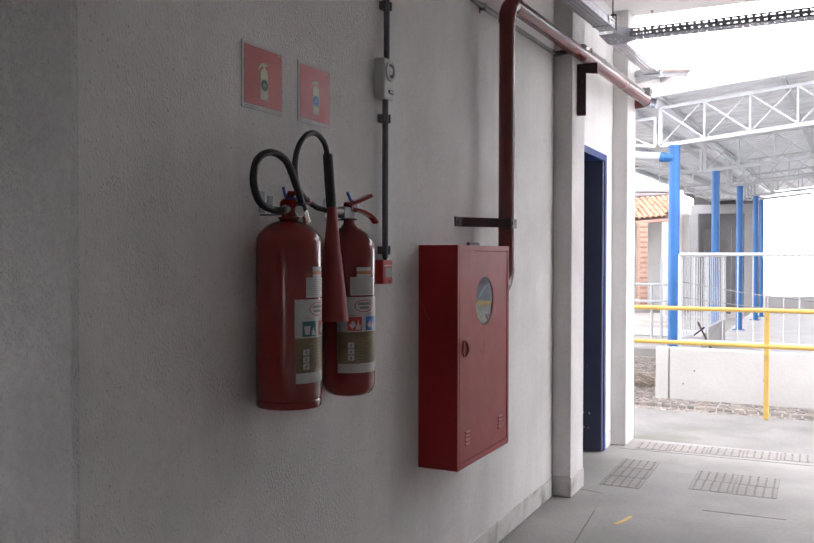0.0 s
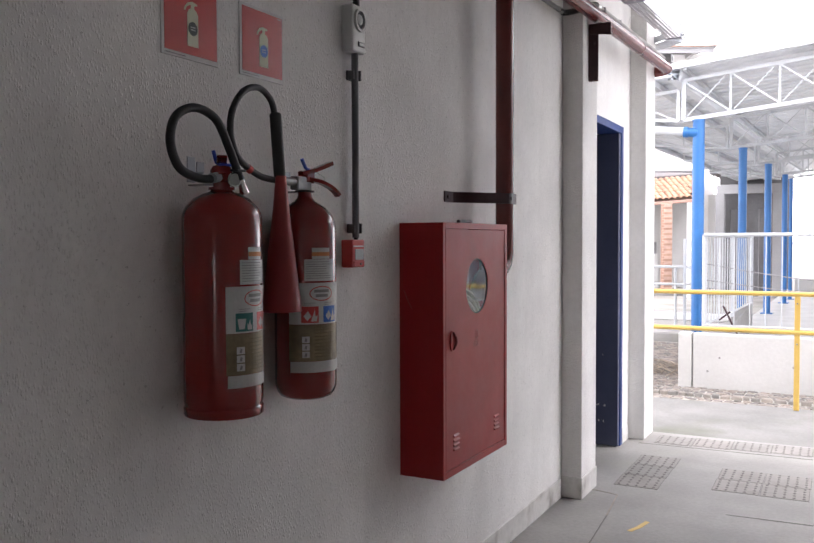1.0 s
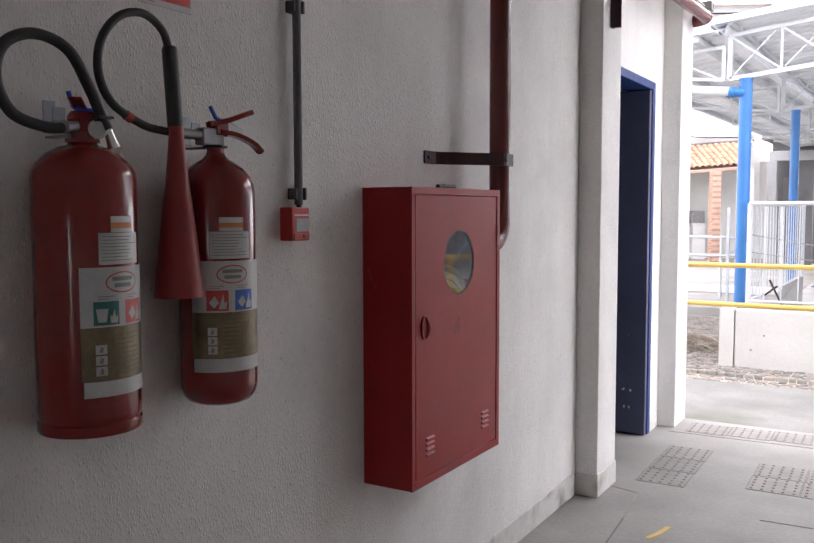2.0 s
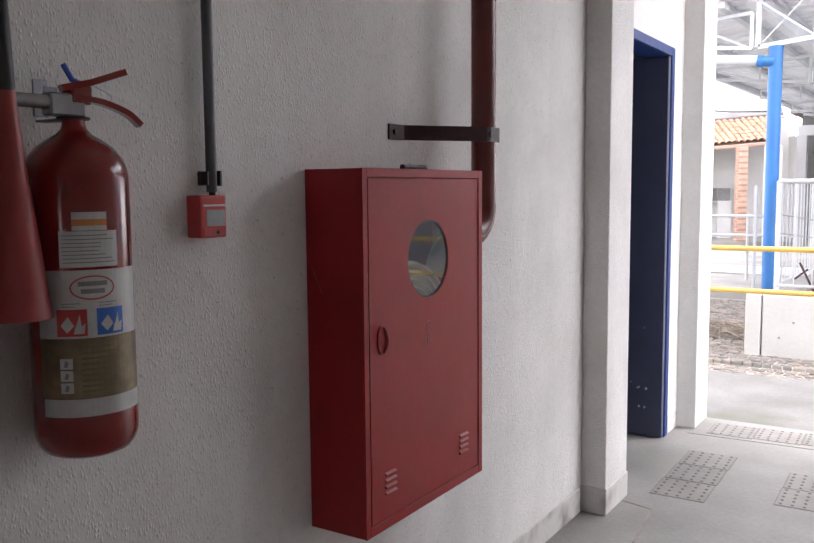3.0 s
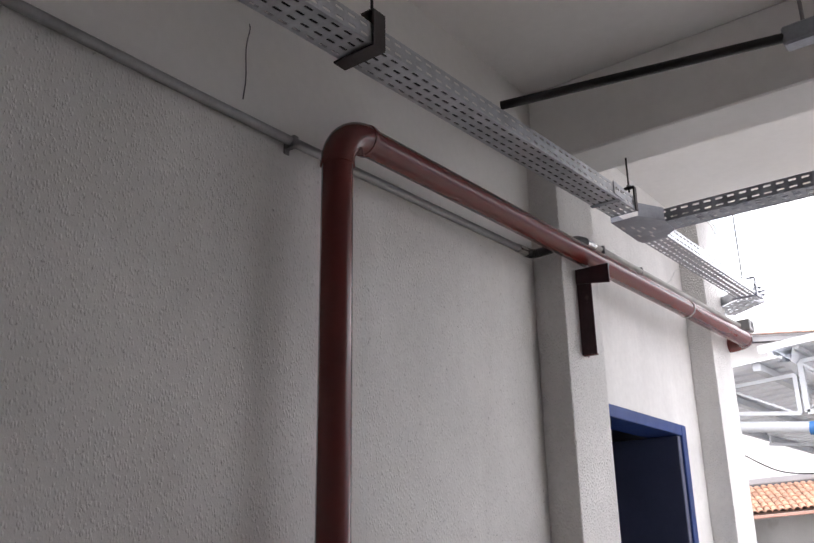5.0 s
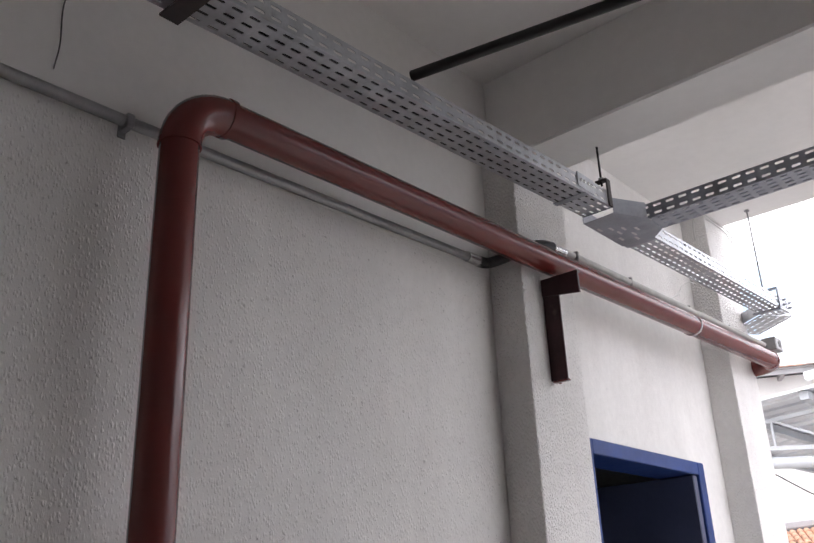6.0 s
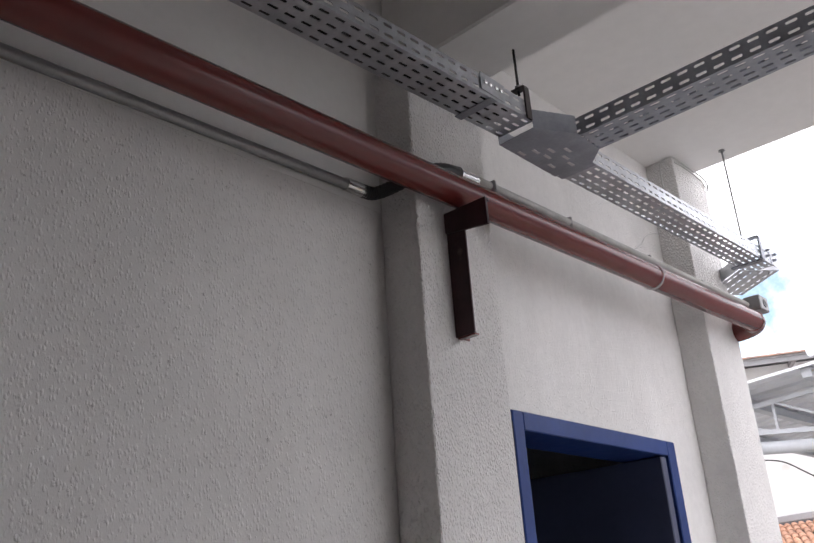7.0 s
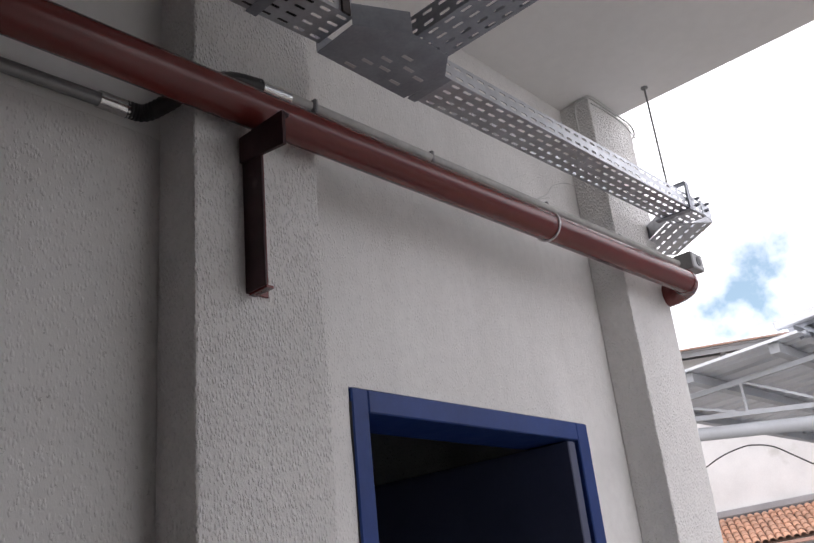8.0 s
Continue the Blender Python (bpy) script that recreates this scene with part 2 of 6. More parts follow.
M_TILE = material("terracotta_roof_tile", (0.66, 0.40, 0.28), 0.8, vary=0.18, scale=5, grain=60, dirt=(0.36, 0.22, 0.16), dirt_at=0.6, dirt_scale=3, random=0.3)
M_STONE = material("granite_sett", (0.31, 0.30, 0.285), 0.85, vary=0.2, scale=5, grain=70, bump=0.002, bump_scale=40, dirt=(0.2, 0.195, 0.18), dirt_at=0.58, dirt_scale=6, random=0.5)
M_STONE_J = material("granite_sett_far", (0.31, 0.30, 0.285), 0.85, vary=0.2, scale=5, grain=70, bump=0.002, bump_scale=40, dirt=(0.2, 0.195, 0.18), dirt_at=0.58, dirt_scale=6, island=0.5)
M_KERB = material("limed_kerb_stone", (0.36, 0.35, 0.33), 0.85, vary=0.2, scale=8, grain=60, bump=0.003, bump_scale=40, dirt=(0.3, 0.29, 0.26), dirt_at=0.52, dirt_scale=6, random=0.4)
M_EARTH = material("trodden_earth", (0.36, 0.345, 0.315), 0.95, vary=0.25, scale=1.0, grain=35, bump=0.008, bump_scale=22, dirt=(0.24, 0.24, 0.19), dirt_at=0.6, dirt_scale=0.7)
M_TACTILE = material("grey_tactile_concrete", (0.265, 0.257, 0.246), 0.7, vary=0.12, scale=6, grain=60, dirt=(0.20, 0.195, 0.185), dirt_at=0.56, dirt_scale=5, random=0.15)
M_GRIMY = material("grimy_stud", (0.165, 0.16, 0.15), 0.8, vary=0.2, scale=20, grain=90)
M_BOXWHITE = material("light_grey_plastic", (0.60, 0.60, 0.58), 0.4, vary=0.04, scale=8, grain=60)
M_PLASTICGREY = material("dark_grey_plastic", (0.10, 0.10, 0.105), 0.5, vary=0.1, scale=12, grain=80)
M_BLACK = material("black_paint", (0.012, 0.012, 0.012), 0.5, vary=0.2, scale=20, grain=80)
M_SIGNWHITE = material("sign_border_white", (0.62, 0.61, 0.60), 0.45, vary=0.03, scale=10, grain=60)
M_SIGNRED = material("sign_red_print", (0.50, 0.045, 0.04), 0.4, vary=0.05, scale=6, grain=60)
M_LUMIN = material("pale_luminescent_print", (0.62, 0.62, 0.46), 0.45, vary=0.03, scale=10, grain=60)
M_PRINTDARK = material("dark_green_print", (0.03, 0.045, 0.035), 0.5, vary=0.05, scale=10, grain=60)
M_PRINTBLUE = material("blue_print", (0.03, 0.13, 0.50), 0.45, vary=0.05, scale=10, grain=60)
M_PRINTGREEN = material("green_print", (0.02, 0.14, 0.13), 0.45, vary=0.05, scale=10, grain=60)
M_LABEL = material("label_paper", (0.52, 0.52, 0.51), 0.35, vary=0.1, scale=20, grain=120)
M_GOLD = material("gold_label_print", (0.20, 0.155, 0.085), 0.35, 0.2, vary=0.3, scale=25, grain=90)
M_INK = material("faded_ink", (0.22, 0.21, 0.21), 0.5, vary=0.1, scale=20, grain=90)
M_ORANGE = material("orange_sticker", (0.55, 0.20, 0.06), 0.45, vary=0.05, scale=12, grain=90)
M_SEAL = material("blue_plastic_pin", (0.03, 0.09, 0.55), 0.35, vary=0.05, scale=20, grain=90)
M_HOSE = material("tan_woven_hose", (0.45, 0.34, 0.17), 0.9, vary=0.15, scale=20, grain=200, bump=0.0008, bump_scale=500)
# tile bed coloured dark for the shade between the roof tiles
M_TILEGAP = material("shadowed_clay", (0.16, 0.11, 0.085), 0.9, vary=0.2, scale=6, grain=60)
M_GUTTER = material("faded_gutter_paint", (0.48, 0.28, 0.22), 0.6, vary=0.1, scale=6, grain=50)
M_OLDROOF = material("weathered_roof_edge", (0.50, 0.33, 0.26), 0.85, vary=0.25, scale=3, grain=30, dirt=(0.26, 0.22, 0.2), dirt_at=0.5, dirt_scale=2)
M_BRICK = material("orange_brick", (0.56, 0.37, 0.29), 0.85, vary=0.15, scale=6, grain=60, random=0.25)
# near-black base colour: the gloom behind the door is put into the paint
M_DARKROOM = material("room_paint_darkened_for_gloom", (0.09, 0.09, 0.09), 0.9, vary=0.08, scale=2, grain=30)
M_GLASS = glass_material("clear_glass")
M_BLUEWALL = material("grey_blue_wall_paint", (0.34, 0.38, 0.46), 0.8, vary=0.08, scale=1.2, grain=30, dirt=(0.28, 0.3, 0.36), dirt_at=0.6, dirt_scale=1.0)
M_TAN = material("tan_wall_paint", (0.36, 0.27, 0.17), 0.8, vary=0.1, scale=1.5, grain=30)
M_SKIRT = material("grubby_skirting_paint", (0.62, 0.61, 0.585), 0.8, vary=0.12, scale=5, grain=40, bump=0.0012, bump_scale=30, dirt=(0.30, 0.285, 0.26), dirt_at=0.5, dirt_scale=5)
M_OLDPAINT = material("overpainted_conduit", (0.46, 0.45, 0.43), 0.6, vary=0.15, scale=14, grain=90, dirt=(0.3, 0.3, 0.29), dirt_at=0.6, dirt_scale=10)
M_APRON = material("stained_yard_concrete", (0.20, 0.197, 0.19), 0.8, vary=0.22, scale=1.6, grain=40, bump=0.0015, bump_scale=60, dirt=(0.12, 0.125, 0.095), dirt_at=0.56, dirt_scale=1.1)
M_HORN = material("dark_red_plastic", (0.30, 0.035, 0.035), 0.42, vary=0.12, scale=8, grain=60, bump=0.0003, bump_scale=60)
# grey render darkened in colour for the shade under the canopy
M_GLOOM = material("shade_darkened_grey_render", (0.15, 0.15, 0.155), 0.9, vary=0.2, scale=1.0, grain=20, dirt=(0.1, 0.1, 0.1), dirt_at=0.55, dirt_scale=0.8)
M_DEBRIS = material("dead_leaves", (0.42, 0.39, 0.34), 0.9, vary=0.3, scale=9, grain=60, island=0.5)
# courses on the brick columns
bn, bl = M_BRICK.node_tree.nodes, M_BRICK.node_tree.links
b_geo = [x for x in bn if x.type == "NEW_GEOMETRY"][0]
b_dot, b_sep, b_com, b_tex, b_mul = bn.new("ShaderNodeVectorMath"), bn.new("ShaderNodeSeparateXYZ"), bn.new("ShaderNodeCombineXYZ"), bn.new("ShaderNodeTexBrick"), bn.new("ShaderNodeMix")
b_dot.operation = "DOT_PRODUCT"
b_dot.inputs[1].default_value = (-0.64, 0.766, 0.0)
bl.new(b_geo.outputs["Position"], b_dot.inputs[0])
bl.new(b_geo.outputs["Position"], b_sep.inputs[0])
bl.new(b_dot.outputs["Value"], b_com.inputs[0])
bl.new(b_sep.outputs["Z"], b_com.inputs[1])
bl.new(b_com.outputs[0], b_tex.inputs["Vector"])
b_tex.inputs["Color1"].default_value, b_tex.inputs["Color2"].default_value, b_tex.inputs["Mortar"].default_value = (1, 0.95, 0.9, 1), (0.78, 0.7, 0.66, 1), (1.25, 1.3, 1.35, 1)
b_tex.inputs["Scale"].default_value, b_tex.inputs["Brick Width"].default_value, b_tex.inputs["Row Height"].default_value, b_tex.inputs["Mortar Size"].default_value = 1.0, 0.2, 0.075, 0.009
b_mul.data_type, b_mul.blend_type = "RGBA", "MULTIPLY"
b_mul.inputs[0].default_value = 1.0
b_old = bn["Principled BSDF"].inputs["Base Color"].links[0].from_socket
bl.new(b_old, b_mul.inputs[6])
bl.new(b_tex.outputs["Color"], b_mul.inputs[7])
bl.new(b_mul.outputs[2], bn["Principled BSDF"].inputs["Base Color"])


# ---- building helpers ----
def part(name, bm, mat, parent=None, label="", smooth=False):
    me = bpy.data.meshes.new(name)
    bmesh.ops.recalc_face_normals(bm, faces=bm.faces)
    bm.to_mesh(me)
    bm.free()
    me.materials.append(mat)
    if smooth:
        me.polygons.foreach_set("use_smooth", [True] * len(me.polygons))
        me.set_sharp_from_angle(angle=radians(35))
    ob = new(name, me)
    if parent:
        ob.parent = parent
    if label:
        ob["label"] = label
    return ob


def thing(name, label, category, group="", kind="", at=(0, 0, 0)):
    ob = new(name)
    ob.empty_display_size = 0.05
    ob.location = at
    return tagged(ob, label, category, group, kind)


def box(x0, x1, y0, y1, z0, z1, bevel=0.0, seg=1, bm=None, m=None):
    own = bmesh.new()
    bmesh.ops.create_cube(own, size=1)
    for v in own.verts:
        v.co = Vector((x0 + (v.co.x + 0.5) * (x1 - x0), y0 + (v.co.y + 0.5) * (y1 - y0), z0 + (v.co.z + 0.5) * (z1 - z0)))
    if bevel:
        bmesh.ops.bevel(own, geom=list(own.edges), offset=bevel, segments=seg, affect="EDGES", profile=0.5)
    if m is not None:
        own.transform(m)
    if bm is None:
        return own
    join(bm, own)
    return bm


def join(bm, other):
    me = bpy.data.meshes.new("tmp")
    other.to_mesh(me)
    bm.from_mesh(me)
    bpy.data.meshes.remove(me)
    other.free()


def lathe(profile, n=32, m=None):
    """Rings of (radius, z) round the z axis."""
    bm = bmesh.new()
    rings = []
    for r, z in profile:
        if r < 1e-6:
            rings.append([bm.verts.new((0, 0, z))])
        else:
            rings.append([bm.verts.new((r * math.cos(2 * math.pi * k / n), r * math.sin(2 * math.pi * k / n), z)) for k in range(n)])
    for a, b in zip(rings, rings[1:]):
        for k in range(n):
            p, q = k, (k + 1) % n
            if len(a) == 1 and len(b) == 1:
                continue
            if len(a) == 1:
                bm.faces.new((a[0], b[p], b[q]))
            elif len(b) == 1:
                bm.faces.new((a[p], a[q], b[0]))
            else:
                bm.faces.new((a[p], a[q], b[q], b[p]))
    if m is not None:
        bm.transform(m)
    return bm


def curve_points(ctrl, per=8):
    """Catmull-Rom through the control points."""
    p = [Vector(c) for c in ctrl]
    p = [2 * p[0] - p[1]] + p + [2 * p[-1] - p[-2]]
    out = []
    for i in range(1, len(p) - 2):
        for k in range(per):
            t = k / per
            a, b, c, d = p[i - 1], p[i], p[i + 1], p[i + 2]
            out.append(0.5 * (2 * b + (c - a) * t + (2 * a - 5 * b + 4 * c - d) * t * t + (3 * b - a - 3 * c + d) * t * t * t))
    return out + [p[-2]]


def tube(points, r, n=12, bm=None):
    """A round bar along points; r is a number or one radius a point."""
    own = bmesh.new()
    pts = [Vector(p) for p in points]
    rs = r if isinstance(r, (list, tuple)) else [r] * len(pts)
    side, rings = None, []
    for i, p in enumerate(pts):
        way = (pts[min(i + 1, len(pts) - 1)] - pts[max(i - 1, 0)]).normalized()
        if side is None:
            side = way.orthogonal().normalized()
        side = (side - way * side.dot(way)).normalized()
        up = way.cross(side)
        rings.append([own.verts.new(p + rs[i] * (math.cos(2 * math.pi * k / n) * side + math.sin(2 * math.pi * k / n) * up)) for k in range(n)])
    for a, b in zip(rings, rings[1:]):
        for k in range(n):
            own.faces.new((a[k], a[(k + 1) % n], b[(k + 1) % n], b[k]))
    own.faces.new(rings[0][::-1])
    own.faces.new(rings[-1])
    if bm is None:
        return own
    join(bm, own)
    return bm


def prism(outline, x0, x1, m=None):
    """An outline of (y, z) pushed from x0 to x1."""
    bm = bmesh.new()
    a = [bm.verts.new((x0, y, z)) for y, z in outline]
    b = [bm.verts.new((x1, y, z)) for y, z in outline]
    bm.faces.new(a)
    bm.faces.new(b[::-1])
    for k in range(len(a)):
        q = (k + 1) % len(a)
        bm.faces.new((a[k], b[k], b[q], a[q]))
    if m is not None:
        bm.transform(m)
    return bm


def strip(points, half, thick, up=(0, 0, 1)):
    """A flat bar bent along points in plan: half its height to each side of them along up."""
    bm, up = bmesh.new(), Vector(up)
    pts = [Vector(p) for p in points]
    rows = []
    for i, p in enumerate(pts):
        way = (pts[min(i + 1, len(pts) - 1)] - pts[max(i - 1, 0)]).normalized()
        out = way.cross(up).normalized() * thick / 2
        rows.append([bm.verts.new(p + s * out + h * half * up) for s, h in ((-1, -1), (1, -1), (1, 1), (-1, 1))])
    for a, b in zip(rows, rows[1:]):
        for k in range(4):
            bm.faces.new((a[k], a[(k + 1) % 4], b[(k + 1) % 4], b[k]))
    bm.faces.new(rows[0][::-1])
    bm.faces.new(rows[-1])
    return bm


def ellipse(cy, cz, ry, rz, n=28):
    return [(cy + ry * math.cos(2 * math.pi * k / n), cz + rz * math.sin(2 * math.pi * k / n)) for k in range(n)]


def ring_prism(outer, inner, x0, x1):
    bm = bmesh.new()
    rows = [[bm.verts.new((x, y, z)) for y, z in line] for line, x in ((outer, x0), (outer, x1), (inner, x1), (inner, x0))]
    for a, b in zip(rows, rows[1:] + rows[:1]):
        for k in range(len(a)):
            q = (k + 1) % len(a)
            bm.faces.new((a[k], a[q], b[q], b[k]))
    return bm


# ---- the setting ----
CEIL, EDGE = 3.35, 6.895  # ceiling height, and where the slab ends
EAST = 2.25  # the unseen wall opposite, added to shape the light
FACE = 0.115  # how far the pilasters stand out

floor_ob = part("floor", box(-6, 9, -4.2, 6.985, -0.25, 0.0), M_FLOOR)
apron = part("apron", box(-6, 9, 6.99, 8.42, -0.25, -0.003), M_APRON)
tagged(apron, "rough stained concrete apron along the yard", "pavement", kind="structure")
tagged(floor_ob, "worn grey concrete floor with hairline cracks", "floor", kind="structure")
ground = part("ground", box(-400, 400, 8.42, 800, -0.6, -0.165), M_EARTH)
tagged(ground, "trodden earth and dusty ground of the yard", "ground", kind="structure")
ground_back = part("ground_behind", box(-400, 400, -400, -4.2, -0.6, -0.165), M_EARTH)
tagged(ground_back, "bare earth behind the building", "ground", kind="structure")

D0, D1, DTOP = 5.558, 6.484, 2.222
CORNER = 1.478  # the wall starts at this outer corner
BAY = 5.2  # the door's bay has a finer coat
lower = box(-0.15, 0, CORNER, BAY, 0, 2.645)
bay = box(-0.15, 0, BAY, D0, 0, CEIL)
box(-0.15, 0, D1, 6.93, 0, CEIL, bm=bay)
box(-0.15, 0, D0, D1, DTOP, CEIL, bm=bay)
tagged(part("wall_door_bay", bay, M_WALLFINE), "white finely textured wall round the door", "wall", kind="structure")
tagged(part("wall_west", lower, M_WALL), "white sprayed-texture wall of the covered walkway", "wall", kind="structure")
tagged(part("wall_beam", box(-0.15, 0.001, CORNER, BAY, 2.645, CEIL), M_SMOOTH), "smooth plastered band above the textured wall", "beam", kind="structure")
tagged(part("ceiling", box(-6, EAST + 0.2, -4.2, EDGE, CEIL, CEIL + 0.15), M_CEIL), "white painted concrete ceiling slab", "ceiling", kind="structure")
tagged(part("beam", box(0.004, EAST, 5.15, 5.357, 3.045, CEIL, 0.006), M_CEIL), "painted concrete beam across the walkway", "beam", kind="structure")
# unseen wall, added; where it ends sets how much daylight comes in
east = box(EAST, EAST + 0.2, -4.2, 5.45, 0, CEIL)
tagged(part("wall_east", east, M_SMOOTH), "unseen plain wall added opposite, ended short to shape the daylight", "wall", kind="structure")
# unseen end wall, added with a narrow opening as a source of fill
tagged(part("wall_south", box(1.95, EAST, -4.2, -4.0, 2.1, CEIL, bm=box(-2.2, 1.95, -4.2, -4.0, 0, CEIL)), M_SMOOTH), "unseen wall added behind the walkway, its narrow opening giving fill light", "wall", kind="structure")
tagged(part("wall_north", box(-6, -0.15, 6.75, 6.93, 0, CEIL), M_WALL), "white end wall of the building", "wall", kind="structure")
tagged(part("wall_return", box(-2.2, 0.0, CORNER - 0.02, CORNER - 0.001, 0, CEIL, bm=box(-2.2, -0.152, CORNER - 0.001, CORNER + 0.15, 0, CEIL)), M_WALLCOARSE), "white textured wall running back from the corner", "wall", kind="structure")
# unseen side wall; the doorway was added to light the return wall
side_w = box(-2.35, -2.2, -4.2, -1.2, 0, CEIL)
box(-2.35, -2.2, 0.0, CORNER + 0.15, 0, CEIL, bm=side_w)
box(-2.35, -2.2, -1.2, 0.0, 2.1, CEIL, bm=side_w)
tagged(part("wall_side", side_w, M_SMOOTH), "unseen side wall added behind the corner, its doorway lighting the return wall", "wall", kind="structure")
# room walls whose darkness comes from their colour
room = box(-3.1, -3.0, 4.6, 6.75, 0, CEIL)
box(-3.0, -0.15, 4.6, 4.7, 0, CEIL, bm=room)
tagged(part("wall_room", room, M_DARKROOM), "inner walls of the room behind the door, coloured dark for its gloom", "wall", kind="structure")

for y0, y1, top in ((5.110, 5.400, 3.043), (6.69, 6.985, CEIL)):
    p = part("pilaster", box(0, FACE, y0, y1, 0, top, 0.005, 2), M_WALLROUGH)
    tagged(p, "white textured pilaster standing out of the wall", "pilaster", kind="structure")
    if top < CEIL:
        b = part("baseboard", box(-0.002, FACE + 0.005, y0 - 0.005, y1 + 0.005, 0, 0.12, 0.004), M_SKIRT)
        tagged(b, "painted plinth round the pilaster foot", "baseboard", kind="structure")
for y0, y1 in ((CORNER, 5.09), (5.42, D0 - 0.002), (D1 + 0.002, 6.665)):
    b = part("baseboard", box(0, 0.008, y0, y1, 0, 0.115, 0.004), M_SKIRT)
    tagged(b, "painted plaster skirting along the wall", "baseboard", kind="structure")

# the steel door frame and the open leaf
door = thing("door_1", "navy steel door swung open in a blue frame", "door", kind="structure", at=(-0.07, 6.0, 0))


def placed(ob):
    """Keeps a part where it was built once it hangs under its thing."""
    ob.matrix_parent_inverse = ob.parent.matrix_basis.inverted()
    return ob


def put(name, bm, mat, parent, label="", smooth=False):
    return placed(part(name, bm, mat, parent, label, smooth))


def under(name, bm, mat, parent_part, label="", smooth=False):
    """A sub-part, built in the world's place."""
    ob = part(name, bm, mat, parent_part, label, smooth)
    ob.matrix_parent_inverse = (parent_part.parent.matrix_basis @ parent_part.matrix_parent_inverse @ parent_part.matrix_basis).inverted()
    return ob


put("jamb", box(-0.15, 0.007, D0 + 0.002, D0 + 0.05, 0, DTOP - 0.002, 0.003), M_FRAMEBLUE, door)
put("jamb", box(-0.15, 0.007, D1 - 0.058, D1 - 0.002, 0, DTOP - 0.002, 0.003), M_FRAMEBLUE, door)
put("head", box(-0.15, 0.007, D0 + 0.05, D1 - 0.058, DTOP - 0.052, DTOP - 0.002, 0.003), M_FRAMEBLUE, door)
rnd = random.Random(21)
crack = [(0.0012, D0 + 0.0005 + 0.0022 * rnd.random(), 0.02 + 0.07 * k) for k in range(32)]
put("joint_gap", tube(crack, [0.0014 + 0.0026 * rnd.random() for k in crack], 6), M_BLACK, door, "dark ragged gap between frame and plaster")
leaf = put("leaf", box(-0.88, 0.002, 6.376, 6.412, 0.008, DTOP - 0.056, 0.003), M_NAVY, door, "navy painted door leaf with chipped paint near the floor")
for z in (0.25, 1.1, 1.95):
    under("hinge", tube([(-0.045, 6.414, z - 0.045), (-0.045, 6.414, z + 0.045)], 0.007, 8), M_FRAMEBLUE, leaf)
rnd = random.Random(4)
chips = bmesh.new()
for k in range(9):
    cx, cz, s = -0.06 - 0.16 * rnd.random(), rnd.choice((0.16, 0.17, 0.28, 0.29, 0.3, 0.62)) + 0.02 * rnd.random(), 0.003 + 0.005 * rnd.random()
    join(chips, prism([(cx + s * math.cos(a) * (0.6 + 0.5 * rnd.random()), cz + s * 1.2 * math.sin(a)) for a in (0, 1.1, 2.2, 3.3, 4.4, 5.4)], 6.3745, 6.3762, Matrix(((0, 1, 0, 0), (1, 0, 0, 0), (0, 0, 1, 0), (0, 0, 0, 1)))))
under("paint_chip", chips, M_BOXWHITE, leaf, "bare spots of chipped paint")


# ---- the standpipe ----
R = 0.0382
P0, P1 = Vector((0.118, 3.938, 2.669)), Vector((0.212, 6.98, 2.682))
along = (P1 - P0).normalized()
pipe = thing("fire_standpipe", "red oxide painted steel fire pipe running up and along the wall", "pipe", at=(0.135, 3.885, 1.35))


def bend(a, b, c, n=8):
    """A quarter bend from a to c round the corner b."""
    a, b, c = Vector(a), Vector(b), Vector(c)
    o = a + c - b
    return [o + (a - o) * math.cos(k / n * math.pi / 2) + (c - o) * math.sin(k / n * math.pi / 2) for k in range(n + 1)]


X0, Y0 = P0.x, P0.y
put("riser", tube([(X0, Y0, 1.39), (X0, Y0, P0.z - 0.095)], R, 24), M_PIPE, pipe, smooth=True)
put("lower_bend", tube(bend((X0, Y0, 1.40), (X0, Y0, 1.31), (X0, Y0 - 0.085, 1.31)), R + 0.001, 24), M_PIPE, pipe, smooth=True)
top = bend((X0, Y0, P0.z - 0.10), (X0, Y0, P0.z), tuple(P0 + along * 0.10), 10)
put("upper_bend", tube(top, R + 0.0025, 24), M_PIPE, pipe, smooth=True)
put("bend_collar", tube([(X0, Y0, P0.z - 0.105), (X0, Y0, P0.z - 0.095)], R + 0.004, 24), M_PIPE, pipe, smooth=True)
put("bend_collar", tube([P0 + along * 0.096, P0 + along * 0.108], R + 0.0045, 24), M_PIPE, pipe, smooth=True)
put("main", tube([P0 + along * 0.1, P1 - along * 0.07], R, 24), M_PIPE, pipe, smooth=True)
end = bend(tuple(P1 - along * 0.075), tuple(P1), (P1.x - 0.085, P1.y + 0.0, P1.z - 0.004), 10)
put("end_bend", tube(end + [Vector((-0.6, P1.y, P1.z - 0.02))], R + 0.002, 24), M_PIPE, pipe, smooth=True)
c = P0 + along * 2.212
put("coupling", tube([c - along * 0.003, c + along * 0.003], R + 0.0035, 24), M_SIGNWHITE, pipe, "pale band round the pipe joint", smooth=True)

